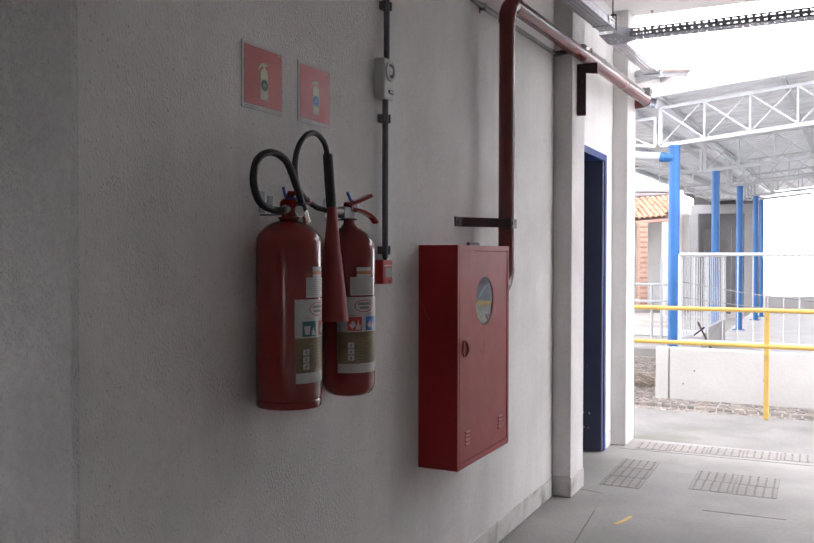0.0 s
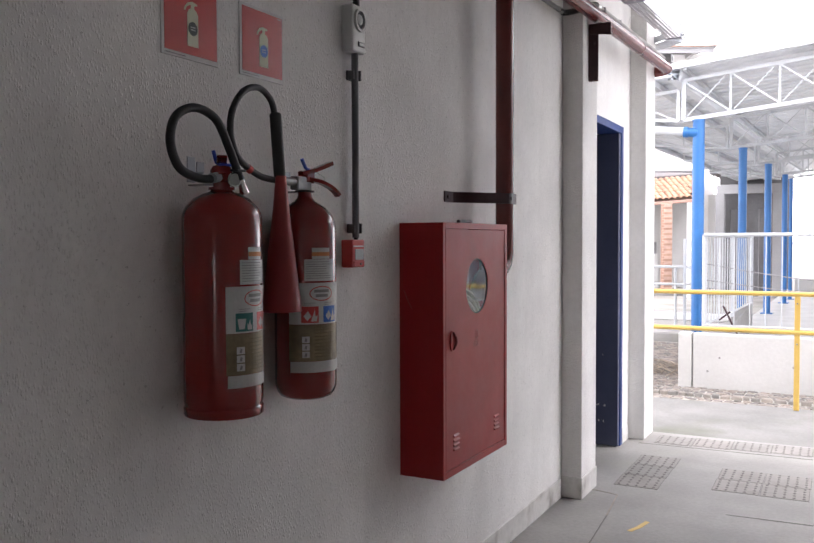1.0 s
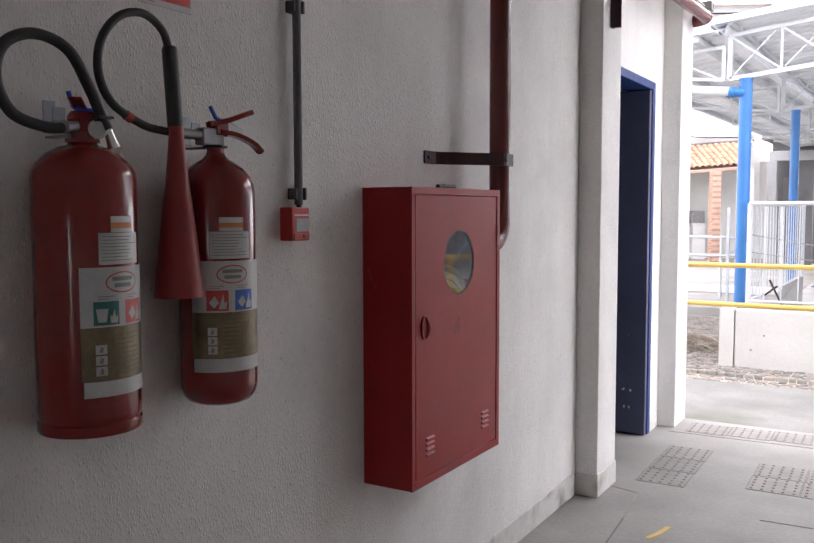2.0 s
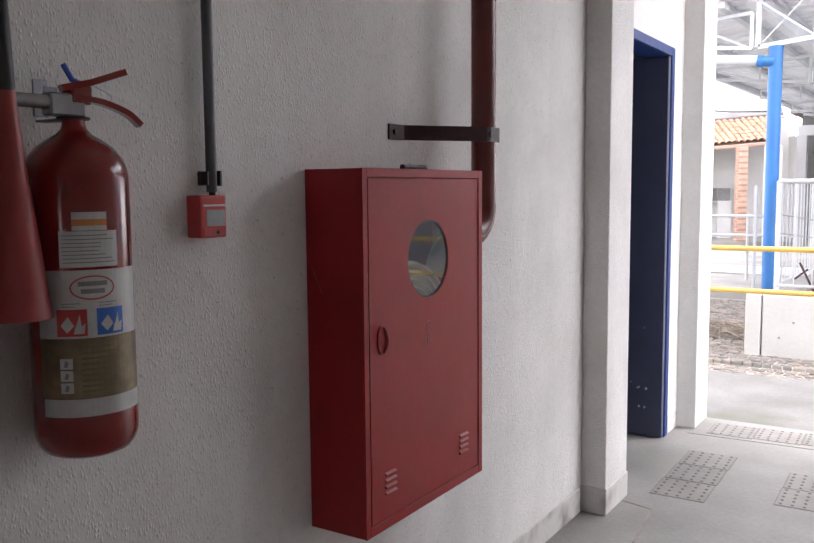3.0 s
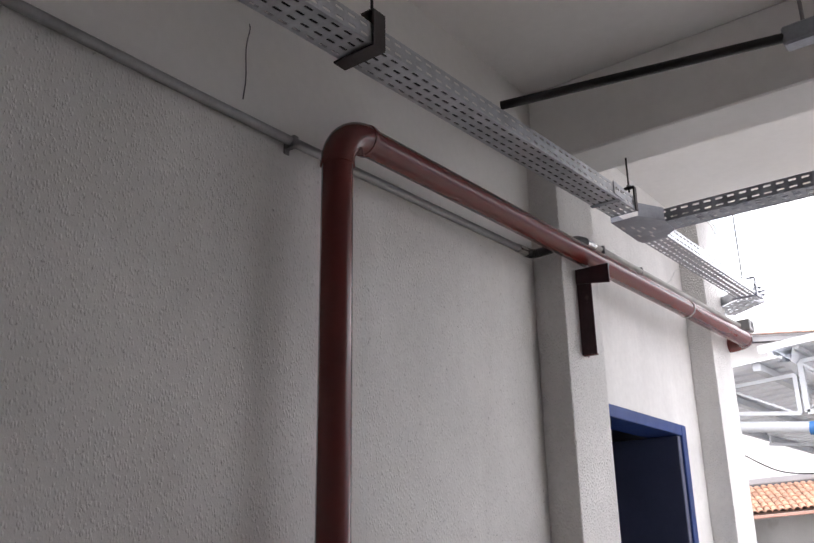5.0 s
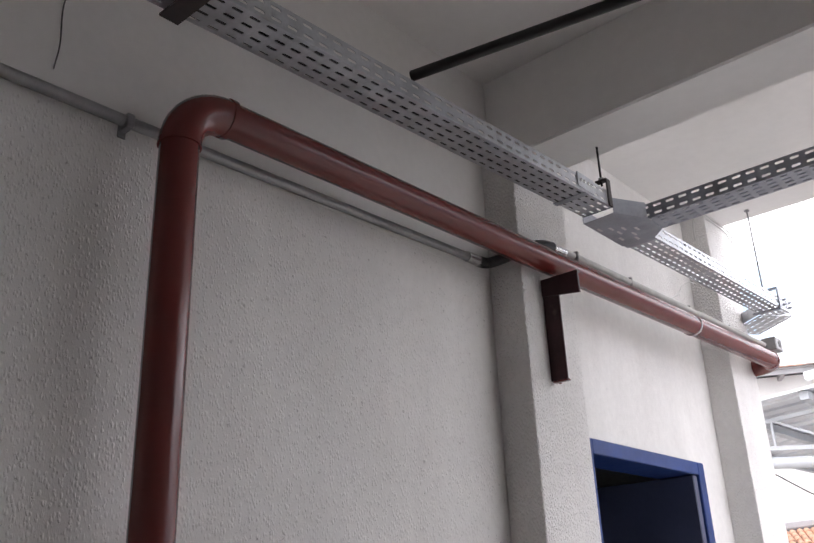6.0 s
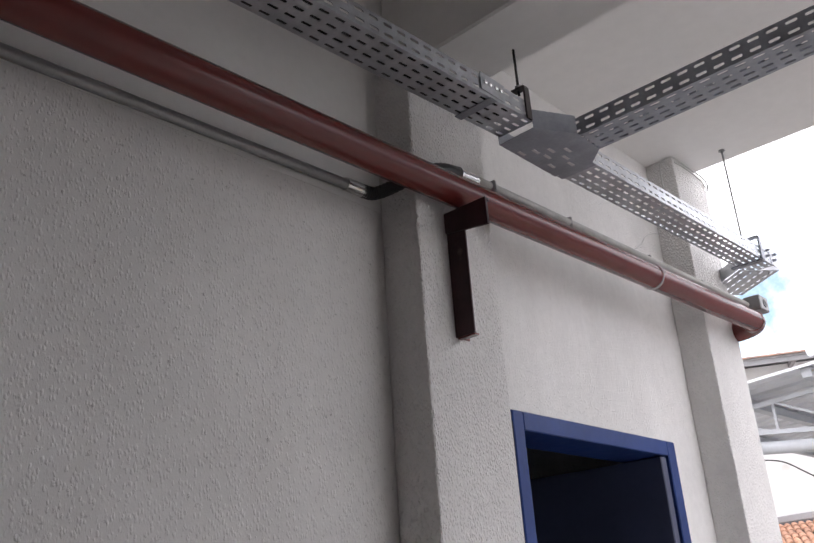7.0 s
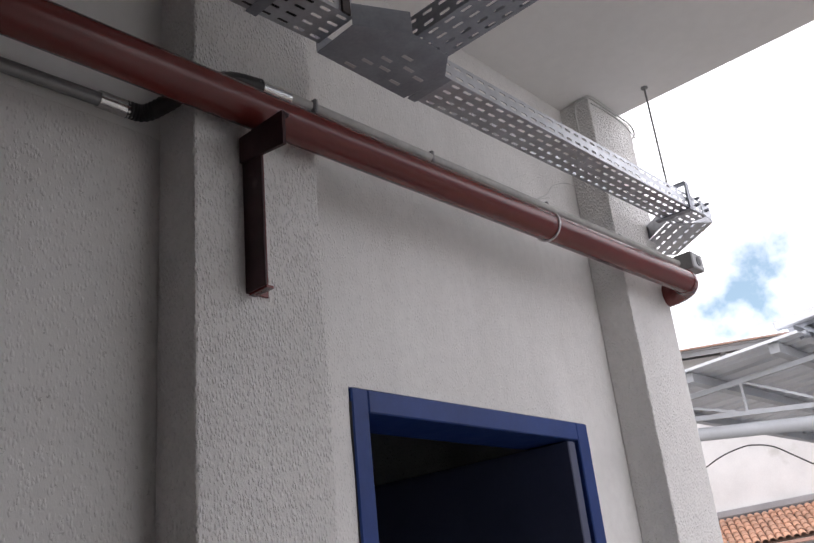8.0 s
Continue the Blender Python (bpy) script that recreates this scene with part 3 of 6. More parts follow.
# flat bar that ties the riser to the wall
tie = thing("pipe_bracket", "dark painted flat steel bar tying the red pipe to the wall", "bracket", at=(0, 3.6, 1.62))
zb = 1.610
bar = strip([(0.004, 3.585, zb), (0.004, 3.66, zb), (0.012, 3.675, zb), (X0 + R + 0.004, Y0 - 0.06, zb), (X0 + R + 0.008, Y0 - 0.045, zb), (X0 + R + 0.007, Y0 + 0.012, zb), (X0 + R - 0.002, Y0 + 0.031, zb)], 0.0215, 0.006)
put("bar", bar, M_BRACKET, tie)
for y, x in ((3.61, 0.007), (Y0 - 0.05, X0 + R + 0.01)):
    put("bolt", lathe([(0, 0), (0.008, 0), (0.008, 0.005), (0, 0.006)], 6, Matrix.Translation((x, y, zb)) @ pose(0, 0, 0, 0, 90, 0)), M_BRACKET, tie)

# angle bracket under the main run on the pilaster
arm = thing("pipe_bracket", "dark red steel angle bracket holding the pipe on the pilaster", "bracket", at=(FACE, 5.2, 2.45))
put("upright", box(FACE, FACE + 0.055, 5.213, 5.218, 2.319, 2.628, 0.001), M_BRACKET, arm)
put("flange", box(FACE, FACE + 0.005, 5.218, 5.261, 2.319, 2.628, 0.001), M_PIPE, arm)
plate = box(FACE + 0.002, 0.242, 5.206, 5.213, 2.576, 2.628)
for v in plate.verts:
    if v.co.x > 0.2 and v.co.z < 2.6:
        v.co.z = 2.559
put("arm", plate, M_BRACKET, arm)
put("saddle", box(FACE + 0.006, 0.24, 5.213, 5.226, 2.622, 2.629, 0.001), M_BRACKET, arm)
put("foot", box(FACE + 0.002, FACE + 0.051, 5.219, 5.234, 2.316, 2.321), M_PIPE, arm, "scraped end of the bracket")

# ---- steel conduit along the wall, flexible sleeve round the pilaster ----
conduit = thing("wall_conduit", "grey steel electric conduit clipped along the wall", "conduit", at=(0.02, 4.0, 2.618))
CZ = 2.670
put("run", tube([(0.02, CORNER, 2.622), (0.02, 3.6, 2.632), (0.02, 3.86, 2.636), (0.02, 5.0, CZ)], 0.0125, 12), M_CONDUIT, conduit, smooth=True)
put("sleeve", tube([(0.02, 4.975, CZ), (0.02, 5.04, CZ)], 0.016, 12), M_ZINC, conduit, "bright zinc sleeve", smooth=True)
flex = curve_points([(0.02, 5.03, CZ), (0.03, 5.062, CZ), (0.075, 5.082, CZ + 0.008), (0.134, 5.102, CZ + 0.024), (0.152, 5.165, CZ + 0.050), (0.153, 5.23, CZ + 0.063)], 10)
put("flexible_sleeve", tube(flex, [0.0155 if k % 2 else 0.0172 for k in range(len(flex))], 10), M_RUBBER, conduit, "black corrugated flexible sleeve", smooth=True)
put("sleeve", tube([(0.153, 5.22, CZ + 0.062), (0.154, 5.3, CZ + 0.066)], 0.015, 12), M_ZINC, conduit, "bright zinc sleeve", smooth=True)
put("run", tube([(0.154, 5.28, CZ + 0.068), (0.180, 6.97, CZ + 0.098)], 0.0115, 12), M_OLDPAINT, conduit, smooth=True)
for y in (1.6, 3.88):
    CY = 2.634
    clip = box(0, 0.036, y - 0.009, y + 0.009, CY - 0.0155, CY + 0.0155, 0.003)
    box(0, 0.004, y - 0.008, y + 0.008, CY - 0.026, CY + 0.026, bm=clip)
    put("clip", clip, M_CONDUIT, conduit)
for y in (5.36, 5.72, 6.2, 6.6):
    put("clip", box(0.142, 0.172, y - 0.005, y + 0.005, CZ + 0.048 + (y - 5.3) * 0.0257, CZ + 0.082 + (y - 5.3) * 0.0257, 0.003), M_CONDUIT, conduit)
jb = thing("junction_box", "small grey metal outlet box at the end of the conduit", "junction box", at=(0.165, 7.0, 2.75))
put("body", box(0.168, 0.234, 6.965, 7.05, 2.738, 2.798, 0.004), M_CONDUIT, jb)
put("knockout", lathe([(0, 0), (0.017, 0), (0.017, 0.002), (0, 0.002)], 18, Matrix.Translation((0.2335, 7.01, 2.768)) @ pose(0, 0, 0, 0, 90, 0)), M_BLACK, jb, "open black knockout hole")


# ---- perforated cable trays ----
def slotted(u, v, length, width, rows, pitch, slot_l, slot_w, skip=0.0):
    """A sheet in the directions u (length) and v (width) with rows of rounded slots cut right through."""
    bm, u, v = bmesh.new(), Vector(u), Vector(v)
    cols = max(1, int(round(length / pitch)))
    du, dv = length / cols, width / rows
    grid = {}

    def vert(a, b):
        key = (round(a, 5), round(b, 5))
        if key not in grid:
            grid[key] = bm.verts.new(u * a + v * b)
        return grid[key]

    for i in range(cols):
        for j in range(rows):
            a0, b0 = i * du, j * dv
            corner = [vert(a0, b0), vert(a0 + du, b0), vert(a0 + du, b0 + dv), vert(a0, b0 + dv)]
            ca, cb, hl, hw = a0 + du / 2, b0 + dv / 2, slot_l / 2, slot_w / 2
            k = hw * 0.6
            inner = [bm.verts.new(u * (ca + p) + v * (cb + q)) for p, q in ((-hl + k, -hw), (hl - k, -hw), (hl, -hw + k), (hl, hw - k), (hl - k, hw), (-hl + k, hw), (-hl, hw - k), (-hl, -hw + k))]
            for q in range(4):
                bm.faces.new((corner[q], corner[(q + 1) % 4], inner[(2 * q + 1) % 8], inner[2 * q]))
                bm.faces.new((corner[q], inner[2 * q], inner[(2 * q - 1) % 8]))
    return bm


def solid(ob, thick=0.0014):
    m = ob.modifiers.new("sheet", "SOLIDIFY")
    m.thickness, m.offset = thick, 0
    return ob


TX0, TX1, TH = 0.225, 0.325, 0.050


def tray_z(y):
    return 2.777 + 0.055 * (y - 4.18) if y < 5.33 else 2.826 + 0.0375 * (y - 5.58)


def tray_run(name, label, y0, y1):
    t = thing(name, label, "cable tray", "cable trays under the ceiling", at=(0.26, (y0 + y1) / 2, tray_z((y0 + y1) / 2)))
    way = Vector((0, y1 - y0, tray_z(y1) - tray_z(y0)))
    length, u = way.length, way.normalized()
    up = Vector((0, -u.z, u.y))
    base = Vector((TX0, y0, tray_z(y0)))
    for nm, at, v, w, rows in (("bottom", base, Vector((1, 0, 0)), TX1 - TX0, 4), ("side", base, up, TH, 2), ("side", base + Vector((TX1 - TX0, 0, 0)), up, TH, 2)):
        bm = slotted(u, v, length, w, rows, 0.041, 0.025, 0.0075)
        bm.transform(Matrix.Translation(at))
        solid(put(nm, bm, M_GALV, t))
    return t


tray_run("cable_tray", "perforated galvanised cable tray hung along the wall", 0.5, 5.325)
tray_run("cable_tray", "perforated galvanised cable tray running out past the pilaster", 5.585, 6.93)

for k in range(6):
    cable = thing("tray_cable", "black electric cable lying in the cable tray", "cable", "cables in the tray", at=(TX0 + 0.015 + 0.014 * k, 3.0, tray_z(3.0)))
    pts = [(TX0 + 0.014 + 0.0135 * k + 0.003 * math.sin(2.3 * y + k), y, tray_z(y) + 0.0075 + 0.002 * (k % 2)) for y in [0.5 + 0.3 * q for q in range(16)] + [5.25]]
    put("sheath", tube(pts, 0.0068, 8), M_RUBBER, cable, smooth=True)
# tee piece
zt = tray_z(5.440) - 0.002
tee = thing("tray_tee", "dark galvanised tee piece joining three cable trays", "cable tray", "cable trays under the ceiling", at=(0.27, 5.440, zt))
plan = [(TX0 - 0.003, 5.322), (TX1 + 0.003, 5.318), (0.385, 5.425), (0.382, 5.535), (TX1 + 0.003, 5.588), (TX0 - 0.003, 5.574)]
plate = bmesh.new()
lowv, upv = [plate.verts.new((x, y, zt - 0.0015)) for x, y in plan], [plate.verts.new((x, y, zt)) for x, y in plan]
plate.faces.new(lowv)
plate.faces.new(upv)
for k in range(6):
    plate.faces.new((lowv[k], lowv[(k + 1) % 6], upv[(k + 1) % 6], upv[k]))
put("plate", plate, M_GALVD, tee)
for a, b in ((1, 2), (3, 4), (5, 0)):
    p, q = Vector((*plan[a], zt + TH / 2)), Vector((*plan[b], zt + TH / 2))
    put("side", strip([p, q], TH / 2, 0.0015), M_GALVD, tee)
# white strips stand for brightness seen through slots that are not cut
for x, y in ((0.235, 5.40), (0.265, 5.42), (0.295, 5.445), (0.325, 5.475), (0.27, 5.465), (0.30, 5.505), (0.25, 5.515), (0.29, 5.545)):
    put("slot", box(x - 0.004, x + 0.004, y - 0.014, y + 0.014, zt - 0.0022, zt - 0.0012), M_SIGNWHITE, tee)
for y in (5.160, 5.600):
    put("joint_strap", box(TX0 - 0.004, TX1 + 0.004, y - 0.012, y + 0.012, tray_z(y) - 0.004, tray_z(y) - 0.0025), M_GALVD, tee)
put("splice_plate", box(TX1 + 0.002, TX1 + 0.005, 5.115, 5.205, tray_z(5.160) + 0.006, tray_z(5.160) + 0.052), M_GALV, tee, "bright splice plate with bolts")
for y in (5.130, 5.148, 5.172, 5.190):
    put("bolt", lathe([(0, 0), (0.006, 0), (0.006, 0.006), (0, 0.008)], 6, Matrix.Translation((TX1 + 0.002, y, tray_z(y) + 0.03)) @ pose(0, 0, 0, 0, 90, 0)), M_ZINC, tee)

# branch tray across the walkway
BR0, BR1 = 5.439, 5.538
branch = thing("cable_tray", "perforated galvanised cable tray crossing the walkway", "cable tray", "cable trays under the ceiling", at=(2.2, 5.440, zt))
for nm, at, v, w, rows in (("bottom", (0.355, BR0, zt + 0.001), (0, 1, 0), BR1 - BR0, 4), ("side", (0.355, BR0, zt + 0.001), (0, 0, 1), TH, 2), ("side", (0.355, BR1, zt + 0.001), (0, 0, 1), TH, 2)):
    bm = slotted((1, 0, 0), v, EAST - 0.355, w, rows, 0.041, 0.025, 0.0075)
    bm.transform(Matrix.Translation(at))
    solid(put(nm, bm, M_GALVD, branch))

# the turn at the tray's end, towards the wall's corner
ze = tray_z(6.93)
turn = thing("tray_bend", "galvanised tray bend turning round the pilaster", "cable tray", "cable trays under the ceiling", at=(0.22, 7.0, ze))
way, out = Vector((-0.785, 0.62, 0)), Vector((0.62, 0.785, 0))
corner = Vector((TX0 - 0.006, 6.856, ze - 0.004))
diag = slotted(way, out, 0.27, 0.166, 4, 0.045, 0.026, 0.0075)
diag.transform(Matrix.Translation(corner))
solid(put("bottom", diag, M_GALV, turn))
tip = corner + out * 0.166 + Vector((0, 0, TH / 2 + 0.004))
put("side", strip([(TX1 + 0.002, 6.90, ze + TH / 2), tip, tip + way * 0.27], TH / 2, 0.0015), M_GALV, turn)
inside = corner + Vector((0, 0, TH / 2 + 0.004))
put("side", strip([inside, inside + way * 0.27], TH / 2, 0.0015), M_GALV, turn)
for y, z in ((6.86, 0.02), (6.93, 0.02), (6.87, 0.045), (6.94, 0.045)):
    put("bolt", lathe([(0, 0), (0.006, 0), (0.005, 0.012), (0, 0.016)], 6, Matrix.Translation((TX1 + 0.001, y, ze + z)) @ pose(0, 0, 0, 0, 90, 0)), M_GALVD, turn)


def hanger(y, dark, hook=True):
    z, rod_x = tray_z(y), TX1 - (0.014 if dark else 0.052)
    h = thing("tray_hanger", "dark steel hook and threaded rod holding the cable tray" if dark else "thin threaded rod holding the cable tray", "hanger", "hangers of the cable tray", at=(0.3, y, CEIL))
    mat, w = (M_DARKSTEEL, 0.02 if hook else 0.01) if dark else (M_GALVD, 0.012)
    if hook:
        put("hook", box(TX0 - 0.012, TX1 + 0.008, y - w, y + w, z - 0.010, z - 0.005), mat, h)
    put("hook", box(TX1 + 0.004, TX1 + 0.009, y - w, y + w, z - 0.006, z + 0.085), mat, h)
    put("hook", box(TX1 - 0.03, TX1 + 0.006, y - w, y + w, z + 0.083, z + 0.088), mat, h)
    put("rod", tube([(rod_x, y, z + 0.07), (rod_x, y, CEIL)], 0.0035, 8), M_BLACK if dark else M_CONDUIT, h)
    put("nut", lathe([(0, 0), (0.009, 0), (0.009, 0.008), (0, 0.008)], 6, Matrix.Translation((rod_x, y, z + 0.088))), M_CONDUIT, h)
    put("washer", lathe([(0, 0), (0.012, 0), (0.012, 0.004), (0, 0.004)], 12, Matrix.Translation((rod_x, y, CEIL - 0.005))), M_CONDUIT, h)


hanger(2.3, True)
hanger(3.835, True)
hanger(5.3, True, False)
hanger(6.80, False)

# black conduit under the ceiling and a thin wire down the wall
lampbar = thing("ceiling_conduit", "black conduit crossing below the ceiling", "conduit", at=(1.5, 4.45, 3.1))
put("run", tube([(0.30, 4.424, 2.878), (EAST, 4.85, 2.884)], 0.013, 12), M_BLACK, lampbar, smooth=True)
put("coupler", box(1.02, 1.12, 4.568, 4.618, 2.854, 2.907, 0.006), M_GALVD, lampbar, "grey coupling box")
put("rod", tube([(1.07, 4.592, 2.9), (1.07, 4.592, CEIL)], 0.005, 8), M_CONDUIT, lampbar)
wire = thing("loose_wire", "thin dark wire hanging down the plaster", "wire", at=(0.006, 3.73, 2.9))
put("strand", tube(curve_points([(0.002, 3.742, 2.905), (0.008, 3.739, 2.885), (0.007, 3.731, 2.83), (0.008, 3.734, 2.75), (0.009, 3.728, 2.69)], 6), 0.0016, 6), M_PLASTICGREY, wire)
loop = thing("loose_cable", "white cable looped round the pilaster head", "cable", at=(0.1, 6.7, 3.2))
put("strand", tube(curve_points([(0.06, 6.686, 3.23), (0.062, 6.684, 3.31), (0.075, 6.683, 3.342), (0.112, 6.684, 3.345), (0.122, 6.72, 3.343), (0.121, 6.82, 3.344), (0.124, 6.90, 3.343), (0.126, 6.965, 3.335), (0.122, 6.992, 3.31), (0.10, 6.991, 3.285)], 8), 0.0035, 8), M_BOXWHITE, loop, smooth=True)
put("strand", tube(curve_points([(0.119, 6.70, 3.325), (0.119, 6.80, 3.332), (0.120, 6.92, 3.327), (0.124, 6.99, 3.29)], 8), 0.0025, 8), M_BOXWHITE, loop, smooth=True)
tag = thing("loose_cable", "thin white wire ends by the pilaster", "cable", at=(0.02, 6.5, 2.86))
put("strand", tube(curve_points([(0.05, 6.29, 2.845), (0.05, 6.412, 2.913), (0.05, 6.46, 2.958), (0.05, 6.535, 2.992), (0.05, 6.60, 3.004)], 6), 0.0018, 6), M_BOXWHITE, tag)
put("strand", tube(curve_points([(0.05, 6.25, 2.835), (0.045, 6.38, 2.890), (0.04, 6.44, 2.915)], 6), 0.0018, 6), M_BOXWHITE, tag)


# ---- fire extinguishers ----
LABEL_FIT = 0.972  # height of the label stack about its middle


def label_z(z):
    return 1.25 + (z - 1.25) * LABEL_FIT


def wrap(xc, yc, r, a0, a1, z0, z1, lift=0.0008):
    """A patch of label lying round a cylinder between two angles (degrees from +x)."""
    z0, z1 = label_z(z0), label_z(z1)
    bm = bmesh.new()
    n = max(2, int((a1 - a0) / 6))
    rows = []
    for k in range(n + 1):
        a = radians(a0 + (a1 - a0) * k / n)
        rows.append([bm.verts.new((xc + q * math.cos(a), yc + q * math.sin(a), z)) for q, z in ((r + lift, z0), (r + lift, z1), (r - 0.001, z1), (r - 0.001, z0))])
    for p, q in zip(rows, rows[1:]):
        for k in range(4):
            bm.faces.new((p[k], p[(k + 1) % 4], q[(k + 1) % 4], q[k]))
    bm.faces.new(rows[0])
    bm.faces.new(rows[-1][::-1])
    return bm


def wrap_outline(xc, yc, r, line, lift):
    """A flat outline of (metres round from angle 0, z) laid on a cylinder."""
    bm = bmesh.new()
    bm.faces.new([bm.verts.new((xc + (r + lift) * math.cos(s / r), yc + (r + lift) * math.sin(s / r), label_z(z))) for s, z in line])
    return bm


def wrap_ring(xc, yc, r, cs, cz, rs, rz, w, lift, n=36):
    bm = bmesh.new()
    rows = []
    for k in range(n):
        a = 2 * math.pi * k / n
        rows.append([bm.verts.new((xc + (r + lift) * math.cos((cs + (rs - d) * math.cos(a)) / r), yc + (r + lift) * math.sin((cs + (rs - d) * math.cos(a)) / r), label_z(cz + (rz - d) * math.sin(a)))) for d in (0, w)])
    for p, q in zip(rows, rows[1:] + rows[:1]):
        bm.faces.new((p[0], q[0], q[1], p[1]))
    return bm


def labels(ob, xc, yc, r, mid, a0, a1, small0, small1, first):
    """The stack of printed labels: mid is the angle under the oval mark."""
    put("sticker", wrap(xc, yc, r, small0 + 14, small1 - 12, 1.405, 1.436, 0.0010), M_LABEL, ob)
    put("sticker", wrap(xc, yc, r, small0 + 14, small1 - 12, 1.413, 1.424, 0.0014), M_ORANGE, ob, "orange band on the sticker")
    lab = put("inspection_label", wrap(xc, yc, r, small0, small1, 1.343, 1.404), M_LABEL, ob, "grey printed inspection label")
    ink = bmesh.new()
    rnd = random.Random(int(yc * 100))
    for k in range(8):
        z = 1.398 - 0.0065 * k
        join(ink, wrap(xc, yc, r, small0 + 3, small1 - 4 - 18 * rnd.random(), z - 0.0021, z - 0.0004, 0.0011))
    under("print", ink, M_INK, lab, "unreadable lines of fine print")
    main = put("main_label", wrap(xc, yc, r, a0, a1, 1.222, 1.338), M_LABEL, ob, "white label with pictograms")
    cs = radians(mid) * r
    under("oval_mark", wrap_ring(xc, yc, r, cs, 1.308, 0.036, 0.021, 0.0028, 0.0012), M_SIGNRED, main, "dark red oval outline")
    for z, w in ((1.315, 0.023), (1.302, 0.019)):
        under("mark_bar", wrap(xc, yc, r, math.degrees((cs - w) / r), math.degrees((cs + w) / r), z - 0.004, z + 0.004, 0.0012), M_INK, main, "dark bar in the oval")
    # two square pictograms
    for mat, off, kind in ((first, -0.058, 0), (M_SIGNRED if first is not M_SIGNRED else M_PRINTBLUE, 0.004, 1)):
        s0 = cs + off
        under("pictogram", wrap(xc, yc, r, math.degrees(s0 / r), math.degrees((s0 + 0.047) / r), 1.226, 1.272, 0.0012), mat, main)
        if kind == 0 and first is M_PRINTGREEN:
            line = [(s0 + 0.008, 1.232), (s0 + 0.022, 1.232), (s0 + 0.026, 1.258), (s0 + 0.004, 1.258)]
            under("figure", wrap_outline(xc, yc, r, line, 0.0018), M_LABEL, main)
            line = [(s0 + 0.030, 1.230), (s0 + 0.043, 1.230), (s0 + 0.044, 1.245), (s0 + 0.040, 1.240), (s0 + 0.037, 1.256), (s0 + 0.033, 1.242), (s0 + 0.029, 1.246)]
            under("figure", wrap_outline(xc, yc, r, line, 0.0018), M_LABEL, main)
        else:
            line = [(s0 + 0.006, 1.245), (s0 + 0.016, 1.232), (s0 + 0.027, 1.244), (s0 + 0.018, 1.260)]
            under("figure", wrap_outline(xc, yc, r, line, 0.0018), M_LABEL, main)
            line = [(s0 + 0.026, 1.230), (s0 + 0.042, 1.230), (s0 + 0.044, 1.248), (s0 + 0.038, 1.243), (s0 + 0.036, 1.264), (s0 + 0.031, 1.246), (s0 + 0.028, 1.240)]
            under("figure", wrap_outline(xc, yc, r, line, 0.0018), M_LABEL, main)
    for k, w in enumerate((0.03, 0.022)):
        for off in (-0.05, 0.008):
            under("print", wrap(xc, yc, r, math.degrees((cs + off) / r), math.degrees((cs + off + w) / r), 1.281 - 0.005 * k, 1.2825 - 0.005 * k, 0.0012), M_INK, main, "short line of small print")
    gold = put("instruction_label", wrap(xc, yc, r, a0, a1, 1.118, 1.221), M_GOLD, ob, "gold label with lines of instructions")
    ink = bmesh.new()
    for k in range(9):
        z = 1.208 - 0.0095 * k
        join(ink, wrap(xc, yc, r, math.degrees((cs - 0.022) / r), math.degrees((cs + 0.02 + 0.025 * rnd.random()) / r), z - 0.0035, z, 0.0011))
    under("print", ink, material("gold_dim_%d" % int(yc * 100), (0.16, 0.125, 0.06), 0.5, vary=0.1), gold, "dim lines of instructions")
    for k in range(3):
        z = 1.188 - 0.021 * k
        sq = under("step_square", wrap(xc, yc, r, math.degrees((cs - 0.056) / r), math.degrees((cs - 0.036) / r), z - 0.018, z, 0.0012), M_LABEL, gold)
        under("step_mark", wrap_outline(xc, yc, r, [(cs - 0.050, z - 0.014), (cs - 0.044, z - 0.015), (cs - 0.042, z - 0.006), (cs - 0.047, z - 0.003)], 0.0018), M_INK, gold)
    put("foot_label", wrap(xc, yc, r, a0 + 2, a1, 1.086, 1.117), M_LABEL, ob, "white strip label")


def extinguisher(label, xc, yc, r, profile, mid, a0, a1, small0, small1, first):
    e = thing("fire_extinguisher", label, "fire extinguisher", "fire extinguishers on the wall", at=(xc, yc, 1.01))
    put("cylinder", lathe(profile, 48, Matrix.Translation((xc, yc, 0))), M_RED, e, smooth=True)
    labels(e, xc, yc, r, mid, a0, a1, small0, small1, first)
    # wall hook behind the valve
    hook = put("wall_hook", box(0, 0.004, yc - 0.014, yc + 0.014, 1.595, 1.660, 0.001), M_GALVD, e, "galvanised wall hook")
    under("hook_lip", strip([(0.004, yc, 1.612), (0.022, yc, 1.612), (0.03, yc, 1.62), (0.032, yc, 1.645)], 0.013, 0.003, (0, 1, 0)), M_GALVD, hook)
    put("wall_hook", box(0.004, xc - 0.012, yc - 0.012, yc + 0.012, 1.585, 1.589), M_CONDUIT, e)
    return e


